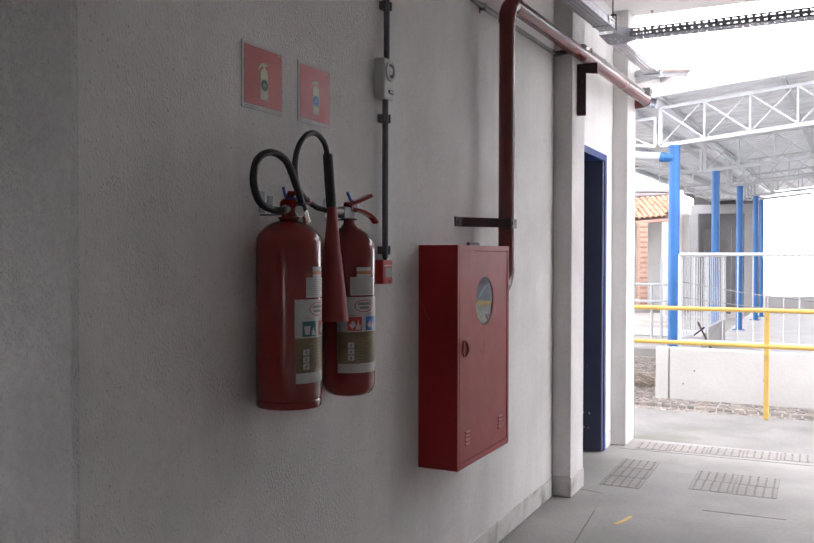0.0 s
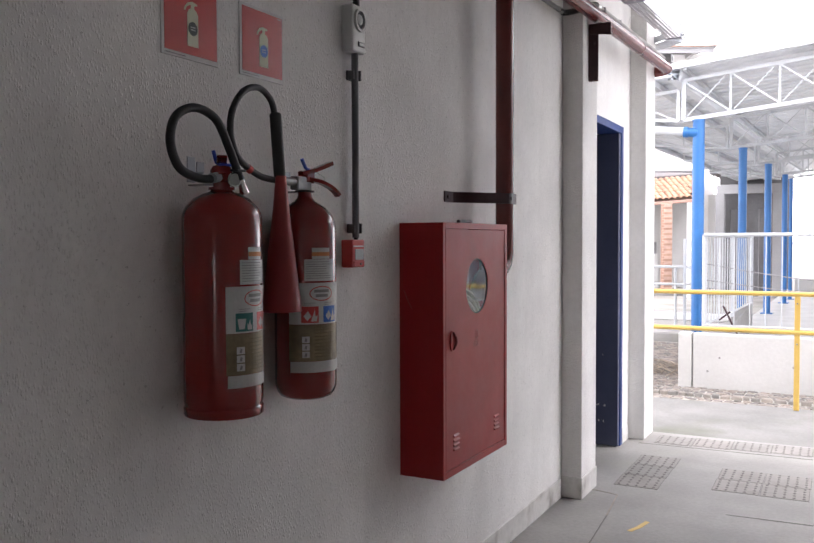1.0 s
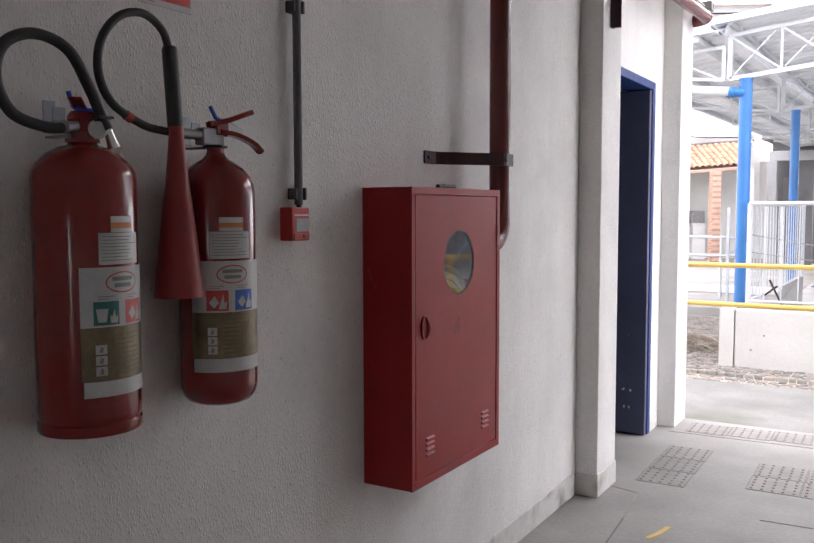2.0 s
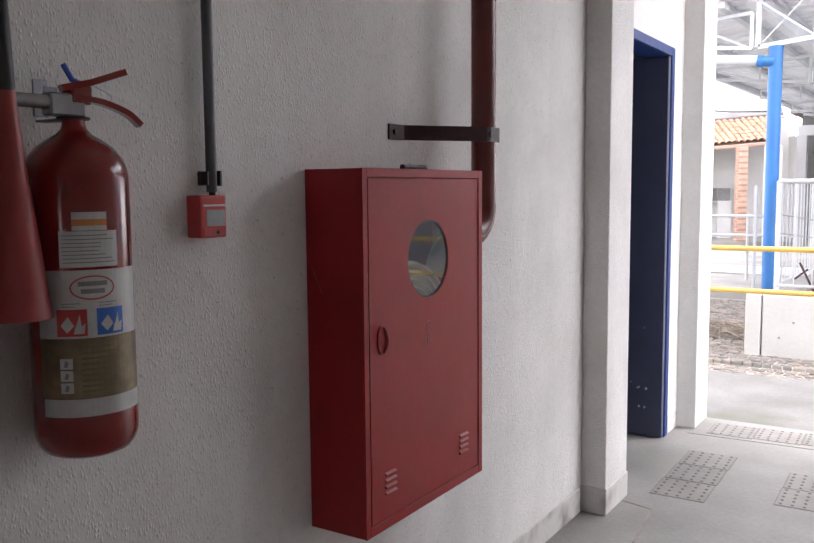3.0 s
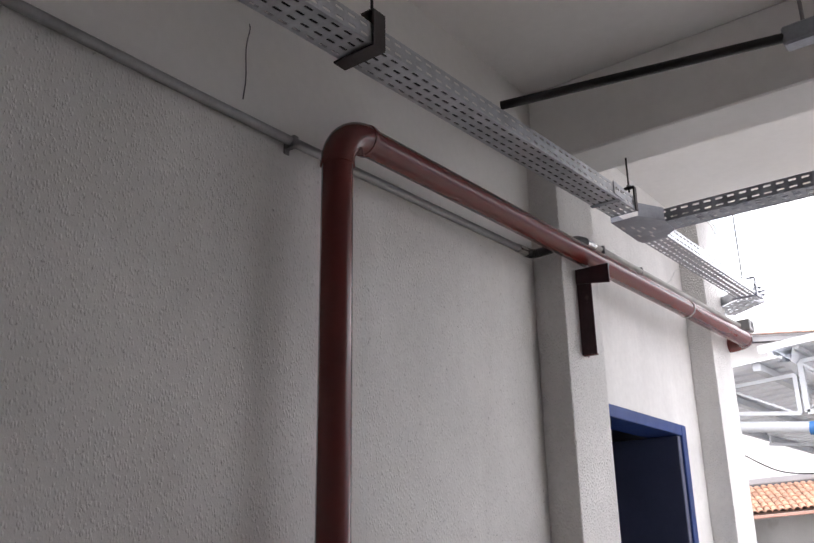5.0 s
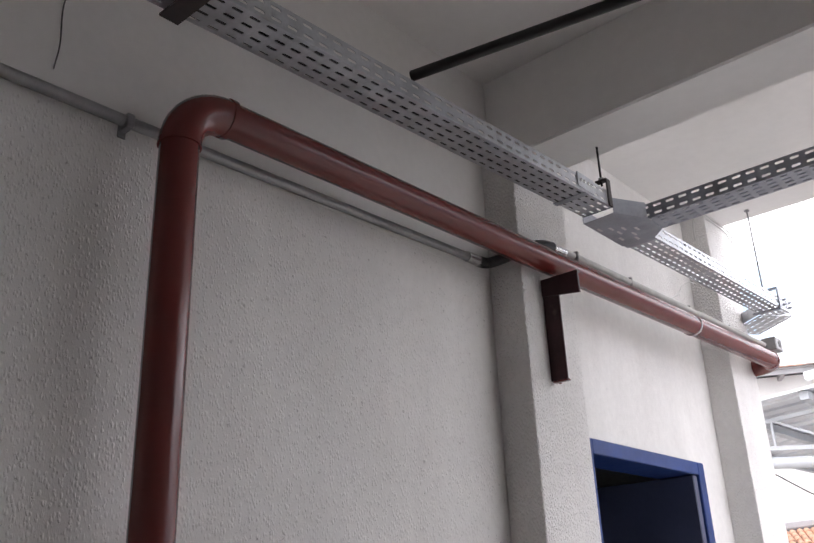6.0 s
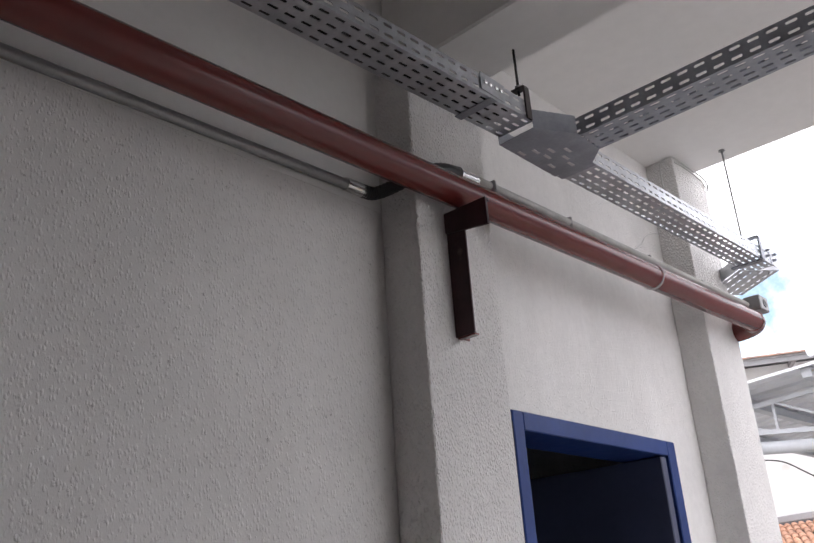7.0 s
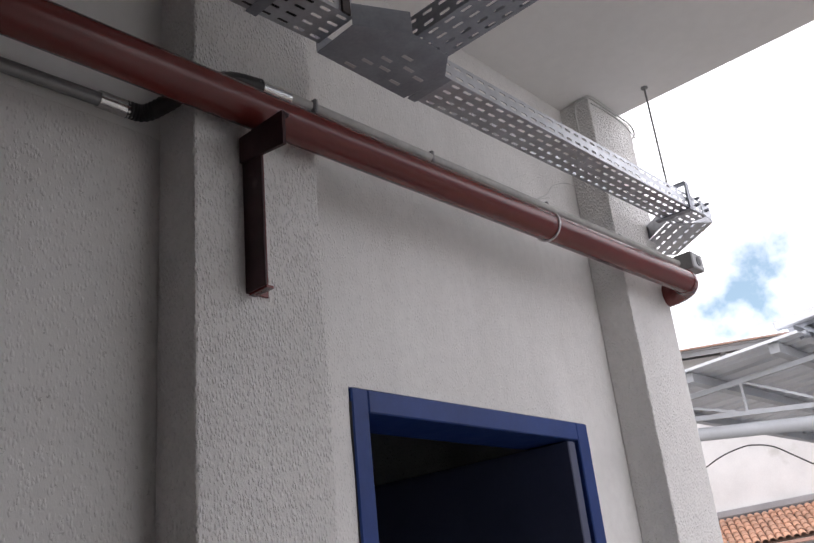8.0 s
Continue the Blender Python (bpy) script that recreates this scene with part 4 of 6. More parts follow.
X1, Y1, R1 = 0.097, 2.118, 0.094
prof = [(0, 1.022), (0.088, 1.022), (0.092, 1.014), (0.0945, 1.018), (0.0945, 1.034), (0.0915, 1.038), (0.0935, 1.046), (R1, 1.05), (R1, 1.505), (0.092, 1.516), (0.084, 1.532), (0.066, 1.551), (0.045, 1.563), (0.028, 1.568), (0.024, 1.573), (0.024, 1.58), (0, 1.58)]
e1 = extinguisher("tall dark red extinguisher with a black looped hose", X1, Y1, R1, prof, 3, -46, 62, -25, 31, M_PRINTGREEN)
put("valve", lathe([(0, 1.572), (0.031, 1.572), (0.031, 1.579), (0.02, 1.58), (0.02, 1.592), (0.026, 1.594), (0.026, 1.622), (0.02, 1.632), (0, 1.634)], 20, Matrix.Translation((X1, Y1, 0))), M_RED, e1, smooth=True)
put("lever", box(-0.012, 0.012, -0.075, 0.02, 0.030, 0.036, 0.002, m=Matrix.Translation((X1, Y1, 1.60)) @ pose(0, 0, 0, -14, 0, 42)), M_RED, e1)
put("lever", box(-0.010, 0.010, -0.08, 0.0, 0.014, 0.019, 0.002, m=Matrix.Translation((X1, Y1, 1.60)) @ pose(0, 0, 0, 6, 0, 42)), M_RED, e1)
put("safety_pin", tube([(X1 + 0.01, Y1 - 0.014, 1.632), (X1 + 0.002, Y1 - 0.02, 1.64), (X1, Y1 - 0.028, 1.668)], 0.0045, 8), M_SEAL, e1, "blue plastic safety pin")
put("safety_pin", tube([(X1 + 0.01, Y1 - 0.02, 1.634), (X1 + 0.03, Y1 + 0.02, 1.634)], 0.0035, 8), M_SEAL, e1, "blue plastic safety pin")
gauge = put("gauge", lathe([(0, 0), (0.0165, 0), (0.0185, 0.004), (0.0185, 0.011), (0.016, 0.012), (0, 0.012)], 24, Matrix.Translation((X1 + 0.022, Y1 + 0.014, 1.598)) @ pose(0, 0, 0, 0, 90, -22)), M_ZINC, e1, "round zinc pressure gauge", True)
under("dial", lathe([(0, 0), (0.0145, 0), (0.0145, 0.0012), (0, 0.0012)], 24, Matrix.Translation((X1 + 0.022, Y1 + 0.014, 1.598)) @ pose(0, 0, 0, 0, 90, -22) @ Matrix.Translation((0, 0, 0.0118))), M_LABEL, gauge, "pale gauge dial")
hose = [(X1 + 0.01, Y1 - 0.02, 1.604), (0.108, 2.074, 1.597), (0.103, 2.028, 1.597), (0.101, 1.972, 1.617), (0.101, 1.945, 1.674), (0.103, 1.961, 1.734), (0.108, 2.016, 1.761), (0.115, 2.078, 1.742), (0.122, 2.115, 1.678), (0.128, 2.140, 1.617), (0.131, 2.147, 1.598)]
put("hose", tube(curve_points(hose, 8), 0.0105, 14), M_RUBBER, e1, "black rubber hose", True)
put("nozzle", tube([(0.131, 2.146, 1.602), (0.130, 2.155, 1.582), (0.130, 2.162, 1.566)], [0.008, 0.0095, 0.0125], 14), M_ZINC, e1, "pale metal nozzle", True)
put("hose_clip", box(0.118, 0.146, 2.118, 2.152, 1.618, 1.623, 0.001), M_RUBBER, e1)
put("hose_ferrule", tube([(X1 + 0.008, Y1 - 0.022, 1.603), (0.113, 2.066, 1.598)], 0.0125, 12), M_CONDUIT, e1, "grey hose ferrule", True)

X2, Y2, R2 = 0.09, 2.474, 0.0852
prof = [(0, 1.006), (0.032, 1.007), (0.056, 1.011), (0.071, 1.018), (0.080, 1.03), (0.0842, 1.044), (R2, 1.056), (R2, 1.488), (0.0826, 1.504), (0.0756, 1.521), (0.062, 1.539), (0.0445, 1.552), (0.029, 1.561), (0.021, 1.57), (0.0185, 1.578), (0.0185, 1.590), (0, 1.590)]
e2 = extinguisher("slimmer red extinguisher with a discharge horn", X2, Y2, R2, prof, -24, -86, 40, -57, 6, M_SIGNRED)
put("neck_ring", lathe([(0, 1.586), (0.027, 1.586), (0.027, 1.590), (0, 1.590)], 20, Matrix.Translation((X2, Y2, 0))), M_BRACKET, e2)
put("valve", box(-0.014, 0.014, -0.05, 0.016, 1.590, 1.628, 0.003, m=Matrix.Translation((X2, Y2, 0))), M_CONDUIT, e2, "bare grey metal valve body")
put("valve_cap", box(X2 - 0.016, X2 + 0.016, Y2 - 0.012, Y2 + 0.03, 1.612, 1.646, 0.004), M_RED, e2)
put("lever", strip([(X2 + 0.005, Y2 - 0.025, 1.636), (X2 + 0.02, Y2 + 0.02, 1.648), (X2 + 0.035, Y2 + 0.08, 1.671)], 0.011, 0.011, (0.95, -0.3, 0)), M_RED, e2)
put("lever", strip(curve_points([(X2 + 0.008, Y2 + 0.005, 1.622), (X2 + 0.025, Y2 + 0.04, 1.616), (X2 + 0.037, Y2 + 0.08, 1.600), (X2 + 0.044, Y2 + 0.102, 1.580)], 4), 0.011, 0.010, (0.93, -0.36, 0)), M_RED, e2)
put("safety_pin", tube([(X2 + 0.012, Y2 + 0.01, 1.646), (X2 + 0.008, Y2 - 0.005, 1.652), (X2 + 0.004, Y2 - 0.018, 1.677)], 0.005, 8), M_SEAL, e2, "blue plastic safety pin")
put("seal_wire", tube(curve_points([(X2 + 0.016, Y2 + 0.03, 1.645), (X2 + 0.03, Y2 + 0.055, 1.628), (X2 + 0.03, Y2 + 0.05, 1.612), (X2 + 0.036, Y2 + 0.075, 1.602), (X2 + 0.04, Y2 + 0.09, 1.588)], 5), 0.0011, 6), M_BOXWHITE, e2, "thin wire seal")
put("hose_ferrule", tube([(X2, Y2 - 0.045, 1.612), (X2 - 0.002, Y2 - 0.115, 1.612)], 0.0115, 12), M_CONDUIT, e2, "grey hose ferrule", True)
hose = [(X2 - 0.002, Y2 - 0.11, 1.612), (0.085, 2.33, 1.613), (0.085, 2.275, 1.621), (0.085, 2.202, 1.655), (0.085, 2.17, 1.71), (0.085, 2.178, 1.776), (0.085, 2.222, 1.829), (0.085, 2.281, 1.846), (0.085, 2.33, 1.823), (0.085, 2.348, 1.782), (0.085, 2.349, 1.74)]
put("hose", tube(curve_points(hose, 8), 0.0085, 14), M_RUBBER, e2, "black rubber hose", True)
put("grip", tube([(0.085, 2.350, 1.79), (0.0855, 2.350, 1.785), (0.1, 2.347, 1.63), (0.101, 2.346, 1.618)], [0.0135, 0.016, 0.016, 0.0145], 16), M_RUBBER, e2, "black tubular grip", True)
horn = lathe([(0, 0.36), (0.0145, 0.36), (0.015, 0.345), (0.021, 0.28), (0.0275, 0.215), (0.029, 0.212), (0.037, 0.14), (0.046, 0.06), (0.052, 0.0), (0.049, 0.0), (0.034, 0.14), (0.02, 0.25), (0, 0.26)], 28, Matrix.Translation((0.105, 2.345, 1.262)))
put("horn", horn, M_HORN, e2, "dark red plastic discharge horn", True)
put("hose_band", tube([(0.085, 2.232, 1.637), (0.085, 2.245, 1.631)], 0.0105, 12), M_SIGNRED, e2, "small red tag on the hose", True)

e1.location += Vector((-0.0015, 0.036, 0.0085))
e1.scale.z = 0.958
e2.location += Vector((-0.0015, 0.034, -0.0075))
e2.scale.z = 0.985

# ---- signs over the extinguishers ----
def sign(y0, y1, z0, z1, dot):
    s = thing("safety_sign", "red square sign with a pale extinguisher pictogram", "sign", "signs above the extinguishers", at=(0, (y0 + y1) / 2, (z0 + z1) / 2))
    put("board", box(0.0, 0.0035, y0, y1, z0, z1, 0.0008), M_SIGNWHITE, s)
    put("red_field", box(0.0035, 0.0042, y0 + 0.010, y1 - 0.006, z0 + 0.013, z1 - 0.008), M_SIGNRED, s)
    cy, cz = (y0 + y1) / 2 + 0.006, (z0 + z1) / 2 - 0.006
    body = [(cy - 0.019, cz - 0.055), (cy + 0.019, cz - 0.055), (cy + 0.019, cz + 0.022), (cy + 0.014, cz + 0.032), (cy + 0.006, cz + 0.036), (cy + 0.006, cz + 0.044), (cy + 0.016, cz + 0.046), (cy + 0.016, cz + 0.05), (cy - 0.002, cz + 0.053), (cy - 0.018, cz + 0.048), (cy - 0.027, cz + 0.038), (cy - 0.03, cz + 0.028), (cy - 0.025, cz + 0.028), (cy - 0.021, cz + 0.036), (cy - 0.012, cz + 0.043), (cy - 0.006, cz + 0.044), (cy - 0.006, cz + 0.036), (cy - 0.014, cz + 0.032), (cy - 0.019, cz + 0.022)]
    put("pictogram", prism(body, 0.0042, 0.0048), M_LUMIN, s, "pale extinguisher figure")
    put("dot", prism(ellipse(cy, cz - 0.012, 0.016, 0.0165), 0.0048, 0.0053), dot, s)
    for k in range(2):
        put("print", box(0.0053, 0.0056, cy - 0.008, cy + 0.008, cz - 0.010 - 0.006 * k, cz - 0.0075 - 0.006 * k), M_LABEL, s, "tiny unreadable print")
    put("print", box(0.0042, 0.0045, y1 - 0.028, y1 - 0.012, z1 - 0.014, z1 - 0.0115), M_LABEL, s, "tiny unreadable print")
    put("print", box(0.0035, 0.0038, y0 + 0.012, y0 + 0.08, z0 + 0.0055, z0 + 0.0075), M_INK, s, "tiny unreadable print")


sign(2.057, 2.256, 1.874, 2.063, M_PRINTDARK)
sign(2.340, 2.530, 1.874, 2.064, M_PRINTBLUE)

# ---- alarm siren, call point and their conduit ----
riser = thing("alarm_conduit", "dark grey conduit down the wall to the call point", "conduit", at=(0.023, 2.856, 1.5))
put("run", tube([(0.023, 2.856, 1.458), (0.023, 2.856, 2.05)], 0.0113, 14), M_PLASTICGREY, riser, smooth=True)
put("run", tube([(0.023, 2.866, 2.185), (0.023, 2.866, 2.63)], 0.0113, 14), M_PLASTICGREY, riser, smooth=True)
put("neck", tube([(0.023, 2.857, 1.45), (0.023, 2.857, 1.462)], 0.007, 10), M_BLACK, riser)
for y, z in ((2.856, 1.487), (2.856, 1.972), (2.866, 2.388)):
    clip = box(0, 0.010, y - 0.019, y + 0.021, z - 0.015, z + 0.015, 0.002)
    box(0.010, 0.036, y + 0.0125, y + 0.0185, z - 0.016, z + 0.016, 0.001, bm=clip)
    box(0.010, 0.03, y - 0.018, y - 0.0125, z - 0.014, z + 0.014, 0.001, bm=clip)
    put("clip", clip, M_PLASTICGREY, riser)
siren = thing("alarm_siren", "light grey fire alarm siren box with a round grille", "alarm siren", at=(0, 2.87, 2.12))
put("housing", box(0, 0.043, 2.835, 2.909, 2.045, 2.192, 0.005, 2), M_BOXWHITE, siren)
put("grille_ring", ring_prism(ellipse(2.873, 2.145, 0.033, 0.036), ellipse(2.873, 2.145, 0.025, 0.028), 0.043, 0.052), M_BOXWHITE, siren)
put("grille", prism(ellipse(2.873, 2.145, 0.0255, 0.0285), 0.043, 0.0445), M_PLASTICGREY, siren, "dark grey round grille")
put("grille_dome", lathe([(0, 0.008), (0.01, 0.007), (0.016, 0.003), (0.017, 0.0)], 20, Matrix.Translation((0.0445, 2.873, 2.147)) @ pose(0, 0, 0, 0, 90, 0)), M_BOXWHITE, siren, smooth=True)
put("button", box(0.043, 0.047, 2.865, 2.902, 2.064, 2.079, 0.001), M_PLASTICGREY, siren, "dark switch window")
put("button", box(0.047, 0.0485, 2.868, 2.899, 2.067, 2.076, 0.0005), M_LABEL, siren, "pale printed strip")
call = thing("manual_call_point", "small red manual fire alarm call point", "call point", at=(0, 2.837, 1.41))
put("housing", box(0, 0.042, 2.80, 2.874, 1.366, 1.454, 0.004, 2), M_SIGNRED, call)
put("glass_plate", box(0.042, 0.0435, 2.816, 2.868, 1.390, 1.424, 0.0005), M_CONDUIT, call, "pale grey press plate")
put("flap", box(0.042, 0.045, 2.806, 2.869, 1.369, 1.386, 0.001), M_SIGNRED, call, "red lower flap")
put("lamp", lathe([(0, 0.003), (0.004, 0.002), (0.004, 0)], 12, Matrix.Translation((0.045, 2.845, 1.377)) @ pose(0, 0, 0, 0, 90, 0)), M_PRINTDARK, call)
put("ridge", box(0.042, 0.045, 2.806, 2.869, 1.431, 1.435, 0.0005), M_SIGNWHITE, call)
siren.location += Vector((0, 0.005, -0.0165))
call.location += Vector((0, 0.032, -0.0145))
riser.location += Vector((0, 0.028, -0.012))

# ---- hose cabinet ----
KX, KY0, KY1, KZ0, KZ1 = 0.172, 3.214, 3.818, 0.604, 1.509
cab = thing("hose_cabinet", "red sheet-steel fire hose cabinet on the wall, door closed", "cabinet", at=(0, (KY0 + KY1) / 2, KZ0))
T = 0.0015
put("side_panel", box(0, KX - 0.004, KY0, KY0 + T, KZ0, KZ1), M_CAB, cab)
put("side_panel", box(0, KX - 0.004, KY1 - T, KY1, KZ0, KZ1), M_CAB, cab)
put("bottom_panel", box(0, KX - 0.004, KY0 + T, KY1 - T, KZ0, KZ0 + T), M_CAB, cab)
put("top_panel", box(0, KX - 0.004, KY0 + T, KY1 - T, KZ1 - T, KZ1), M_CAB, cab)
put("back_panel", box(0, T, KY0 + T, KY1 - T, KZ0 + T, KZ1 - T), M_CAB, cab)
rim = box(KX - 0.004, KX + 0.001, KY0 - 0.001, KY0 + 0.018, KZ0 - 0.001, KZ1 + 0.001, 0.0008)
box(KX - 0.004, KX + 0.001, KY1 - 0.022, KY1 + 0.001, KZ0 - 0.001, KZ1 + 0.001, 0.0008, bm=rim)
box(KX - 0.004, KX + 0.0008, KY0 + 0.018, KY1 - 0.022, KZ0 - 0.001, KZ0 + 0.024, 0.0008, bm=rim)
box(KX - 0.004, KX + 0.0008, KY0 + 0.018, KY1 - 0.022, KZ1 - 0.021, KZ1 + 0.001, 0.0008, bm=rim)
put("front_frame", rim, M_CAB, cab)
DY0, DY1, DZ0, DZ1 = KY0 + 0.0245, KY1 - 0.0245, KZ0 + 0.0265, KZ1 - 0.0235
WY, WZ, WR = 3.516, 1.274, 0.104
N = 48
side = [(WY + WR * math.cos(2 * math.pi * k / N), WZ + WR * math.sin(2 * math.pi * k / N)) for k in range(N)]


def edge_point(a):
    """Where a ray from the window's middle meets the door's edge."""
    c, s = math.cos(a), math.sin(a)
    ts = [((DY1 if c > 0 else DY0) - WY) / c if abs(c) > 1e-6 else 1e9, ((DZ1 if s > 0 else DZ0) - WZ) / s if abs(s) > 1e-6 else 1e9]
    t = min(ts)
    return WY + t * c, WZ + t * s


angles = sorted([2 * math.pi * k / N for k in range(N)] + [math.atan2(z - WZ, y - WY) % (2 * math.pi) for y in (DY0, DY1) for z in (DZ0, DZ1)])
outer = [edge_point(a) for a in angles]
inner = [(WY + WR * math.cos(a), WZ + WR * math.sin(a)) for a in angles]
kd = put("door", ring_prism(outer, inner, KX - 0.001, KX - 0.0028), M_CAB, cab)
under("window_rim", ring_prism(ellipse(WY, WZ, WR + 0.003, WR + 0.003, N), ellipse(WY, WZ, WR - 0.004, WR - 0.004, N), KX - 0.008, KX - 0.003), M_BLACK, kd, "black rubber window seal")
pane = under("pane", prism(ellipse(WY, WZ, WR - 0.001, WR - 0.001, N), KX - 0.007, KX - 0.004), M_GLASS, kd, "round clear glass pane")
pane.visible_shadow = False
cup = under("handle", lathe([(0, 0.0), (0.024, 0.0), (0.0235, 0.003), (0.019, 0.004), (0.015, 0.0008), (0, 0.0006)], 28, Matrix.Translation((KX - 0.001, 3.287, 1.088)) @ pose(0, 0, 0, 0, 90, 0) @ Matrix.Diagonal((1.55, 0.8, 1, 1))), M_CAB, kd, "oval dark red pull cup", True)
grip = [(KX + 0.002 + 0.014 * math.sin(math.pi * k / 10), 3.294 - 0.004 * math.sin(math.pi * k / 10), 1.056 + 0.0064 * k) for k in range(11)]
under("grip", tube(grip, [0.003 + 0.003 * math.sin(math.pi * k / 10) for k in range(11)], 10), M_HORN, kd, "curved red finger grip", True)
for cy in (3.322, 3.705):
    for k in range(4):
        z = 0.744 - 0.0165 * k
        louvre = prism([(0, 0), (0.006, 0.002), (0.006, 0.004), (0, 0.0095)], cy - 0.024, cy + 0.024, Matrix(((0, 1, 0, KX - 0.0012), (1, 0, 0, 0), (0, 0, 1, z - 0.004), (0, 0, 0, 1))))
        under("louvre", louvre, M_CAB, kd)
ghost = bmesh.new()
for k, h in enumerate((0.018, 0.022, 0.020, 0.023)):
    box(KX - 0.0012, KX - 0.0004, 3.48 + 0.013 * k, 3.484 + 0.013 * k, 1.047, 1.047 + h, bm=ghost)
join(ghost, ring_prism(ellipse(3.512, 1.092, 0.011, 0.017), ellipse(3.512, 1.092, 0.008, 0.014), KX - 0.0012, KX - 0.0004))
under("old_lettering", ghost, material("faded_lettering", (0.27, 0.05, 0.05), 0.5, vary=0.2), kd, "almost worn-off lettering")
for z in (0.75, 1.36):
    under("hinge", tube([(KX + 0.001, KY1 - 0.0232, z - 0.03), (KX + 0.001, KY1 - 0.0232, z + 0.03)], 0.0022, 8), M_CAB, kd)
put("scratch", strip(curve_points([(0.016, KY0 - 0.0003, 1.27), (0.024, KY0 - 0.0003, 1.256), (0.031, KY0 - 0.0003, 1.237), (0.049, KY0 - 0.0003, 1.205)], 4), 0.0022, 0.0008, (1, 0, 0.3)), M_HORN, cab, "pale scratch in the paint")
cab.location += Vector((0, 0.005, -0.010))
coil = thing("fire_hose", "rolled tan canvas fire hose inside the cabinet", "hose", at=(0.08, 3.52, KZ0 + 0.2))
roll = []
for k in range(150):
    a, q = k * 0.32, 0.05 + 0.0011 * k
    roll.append((0.08, 3.52 + q * math.cos(a), KZ0 + 0.44 + q * math.sin(a)))
put("cradle", box(0.0015, 0.115, 3.49, 3.55, KZ0 + 0.425, KZ0 + 0.437), M_CAB, coil, "red steel hose cradle")
put("coil", strip(roll, 0.034, 0.006, (1, 0, 0)), M_HOSE, coil)
valve = thing("hose_valve", "brass angle valve inside the cabinet", "valve", at=(0.11, 3.72, 1.3))
put("body", tube(bend((X0 - 0.01, 3.80, 1.31), (X0 - 0.01, 3.66, 1.31), (X0 - 0.01, 3.66, 1.2)), 0.03, 16), M_GOLD, valve, smooth=True)
put("hand_wheel", tube([(0.125 + 0.03 * math.cos(k * 0.35), 3.66 + 0.03 * math.sin(k * 0.35), 1.39) for k in range(19)], 0.005, 8), M_SIGNRED, valve, smooth=True)
put("spindle", tube([(0.125, 3.66, 1.32), (0.125, 3.66, 1.395)], 0.006, 8), M_GOLD, valve)
nub = thing("cable_end", "short dark fitting lying on top of the cabinet", "fitting", at=(0.06, 3.56, KZ1))
put("stub", tube([(0.1, 3.5, KZ1 + 0.008), (0.1, 3.615, KZ1 + 0.008)], 0.008, 10), M_BRACKET, nub, smooth=True)
put("bead", tube([(0.1, 3.53, KZ1 + 0.0085), (0.1, 3.55, KZ1 + 0.0085)], 0.0085, 10), M_BLACK, nub)
nub.location += Vector((0, 0.005, -0.010))


# ---- the yard ----
# marks on the floor
marks = (("floor_joint", [(0.1, 5.33), (0.27, 5.29)], 0.006, M_KERB), ("floor_joint", [(0.27, 5.29), (0.31, 4.9)], 0.005, M_KERB), ("floor_joint", [(0.31, 4.9), (0.36, 4.2)], 0.003, M_GRIMY), ("floor_joint", [(0.86, 5.2), (1.3, 5.22)], 0.003, M_GRIMY), ("floor_joint", [(0.1, 6.58), (2.2, 6.66)], 0.004, M_GRIMY), ("paint_smear", [(0.47, 4.72), (0.5, 4.8), (0.52, 4.9)], 0.012, M_YELLOW))
for name, pts, half, mat in marks:
    m = part(name, strip([(x, y, 0.0012) for x, y in pts], 0.0008, half * 2), mat, floor_ob)

# yellow guard rail
YR = 8.32
guard = thing("guard_rail", "yellow painted tubular guard rail", "railing", at=(1.0, YR, 0))
for z in (0.978, 0.657):
    put("rail", tube([(-2.6, YR, z), (6.5, YR, z)], 0.020, 14), M_YELLOW, guard, smooth=True)
for x in (-2.55, -0.76, 1.02, 2.76, 4.53, 6.3):
    post = put("post", box(x - 0.022, x + 0.022, YR - 0.012, YR + 0.012, 0.0, 0.978, 0.004), M_YELLOW, guard)
    for z in (0.9, 0.56):
        under("bolt", lathe([(0, 0), (0.008, 0), (0.008, 0.005), (0, 0.006)], 8, Matrix.Translation((x, YR - 0.012, z)) @ pose(0, 0, 0, 90, 0, 0)), M_ZINC, post)

# low white wall, fence on it, raised deck behind
LW = 10.03
low = part("low_wall", box(-0.095, 9, LW, LW + 0.16, -0.165, 0.43, 0.012, 2), M_LOWWALL)
tagged(low, "low whitewashed masonry wall with small holes", "wall", kind="structure")
stub = part("low_wall", box(-0.245, -0.105, LW - 0.01, LW + 0.2, -0.165, 0.43, 0.012, 2), M_LOWWALL)
tagged(stub, "whitewashed pier at the end of the low wall", "wall", kind="structure")
holes = bmesh.new()
for x, z in ((0.18, 0.18), (0.06, 0.03), (1.6, 0.2), (0.9, 0.12)):
    join(holes, lathe([(0, 0), (0.012, 0), (0.012, 0.002), (0, 0.002)], 10, Matrix.Translation((x, LW - 0.0005, z)) @ pose(0, 0, 0, 90, 0, 0)))
part("hole", holes, M_INK, low, "small drilled holes")
deck = part("deck", box(-0.1, 9, LW + 0.16, 25.5, -0.165, 0.13), M_DECK)
tagged(deck, "raised pale deck under the canopy", "deck", kind="structure")
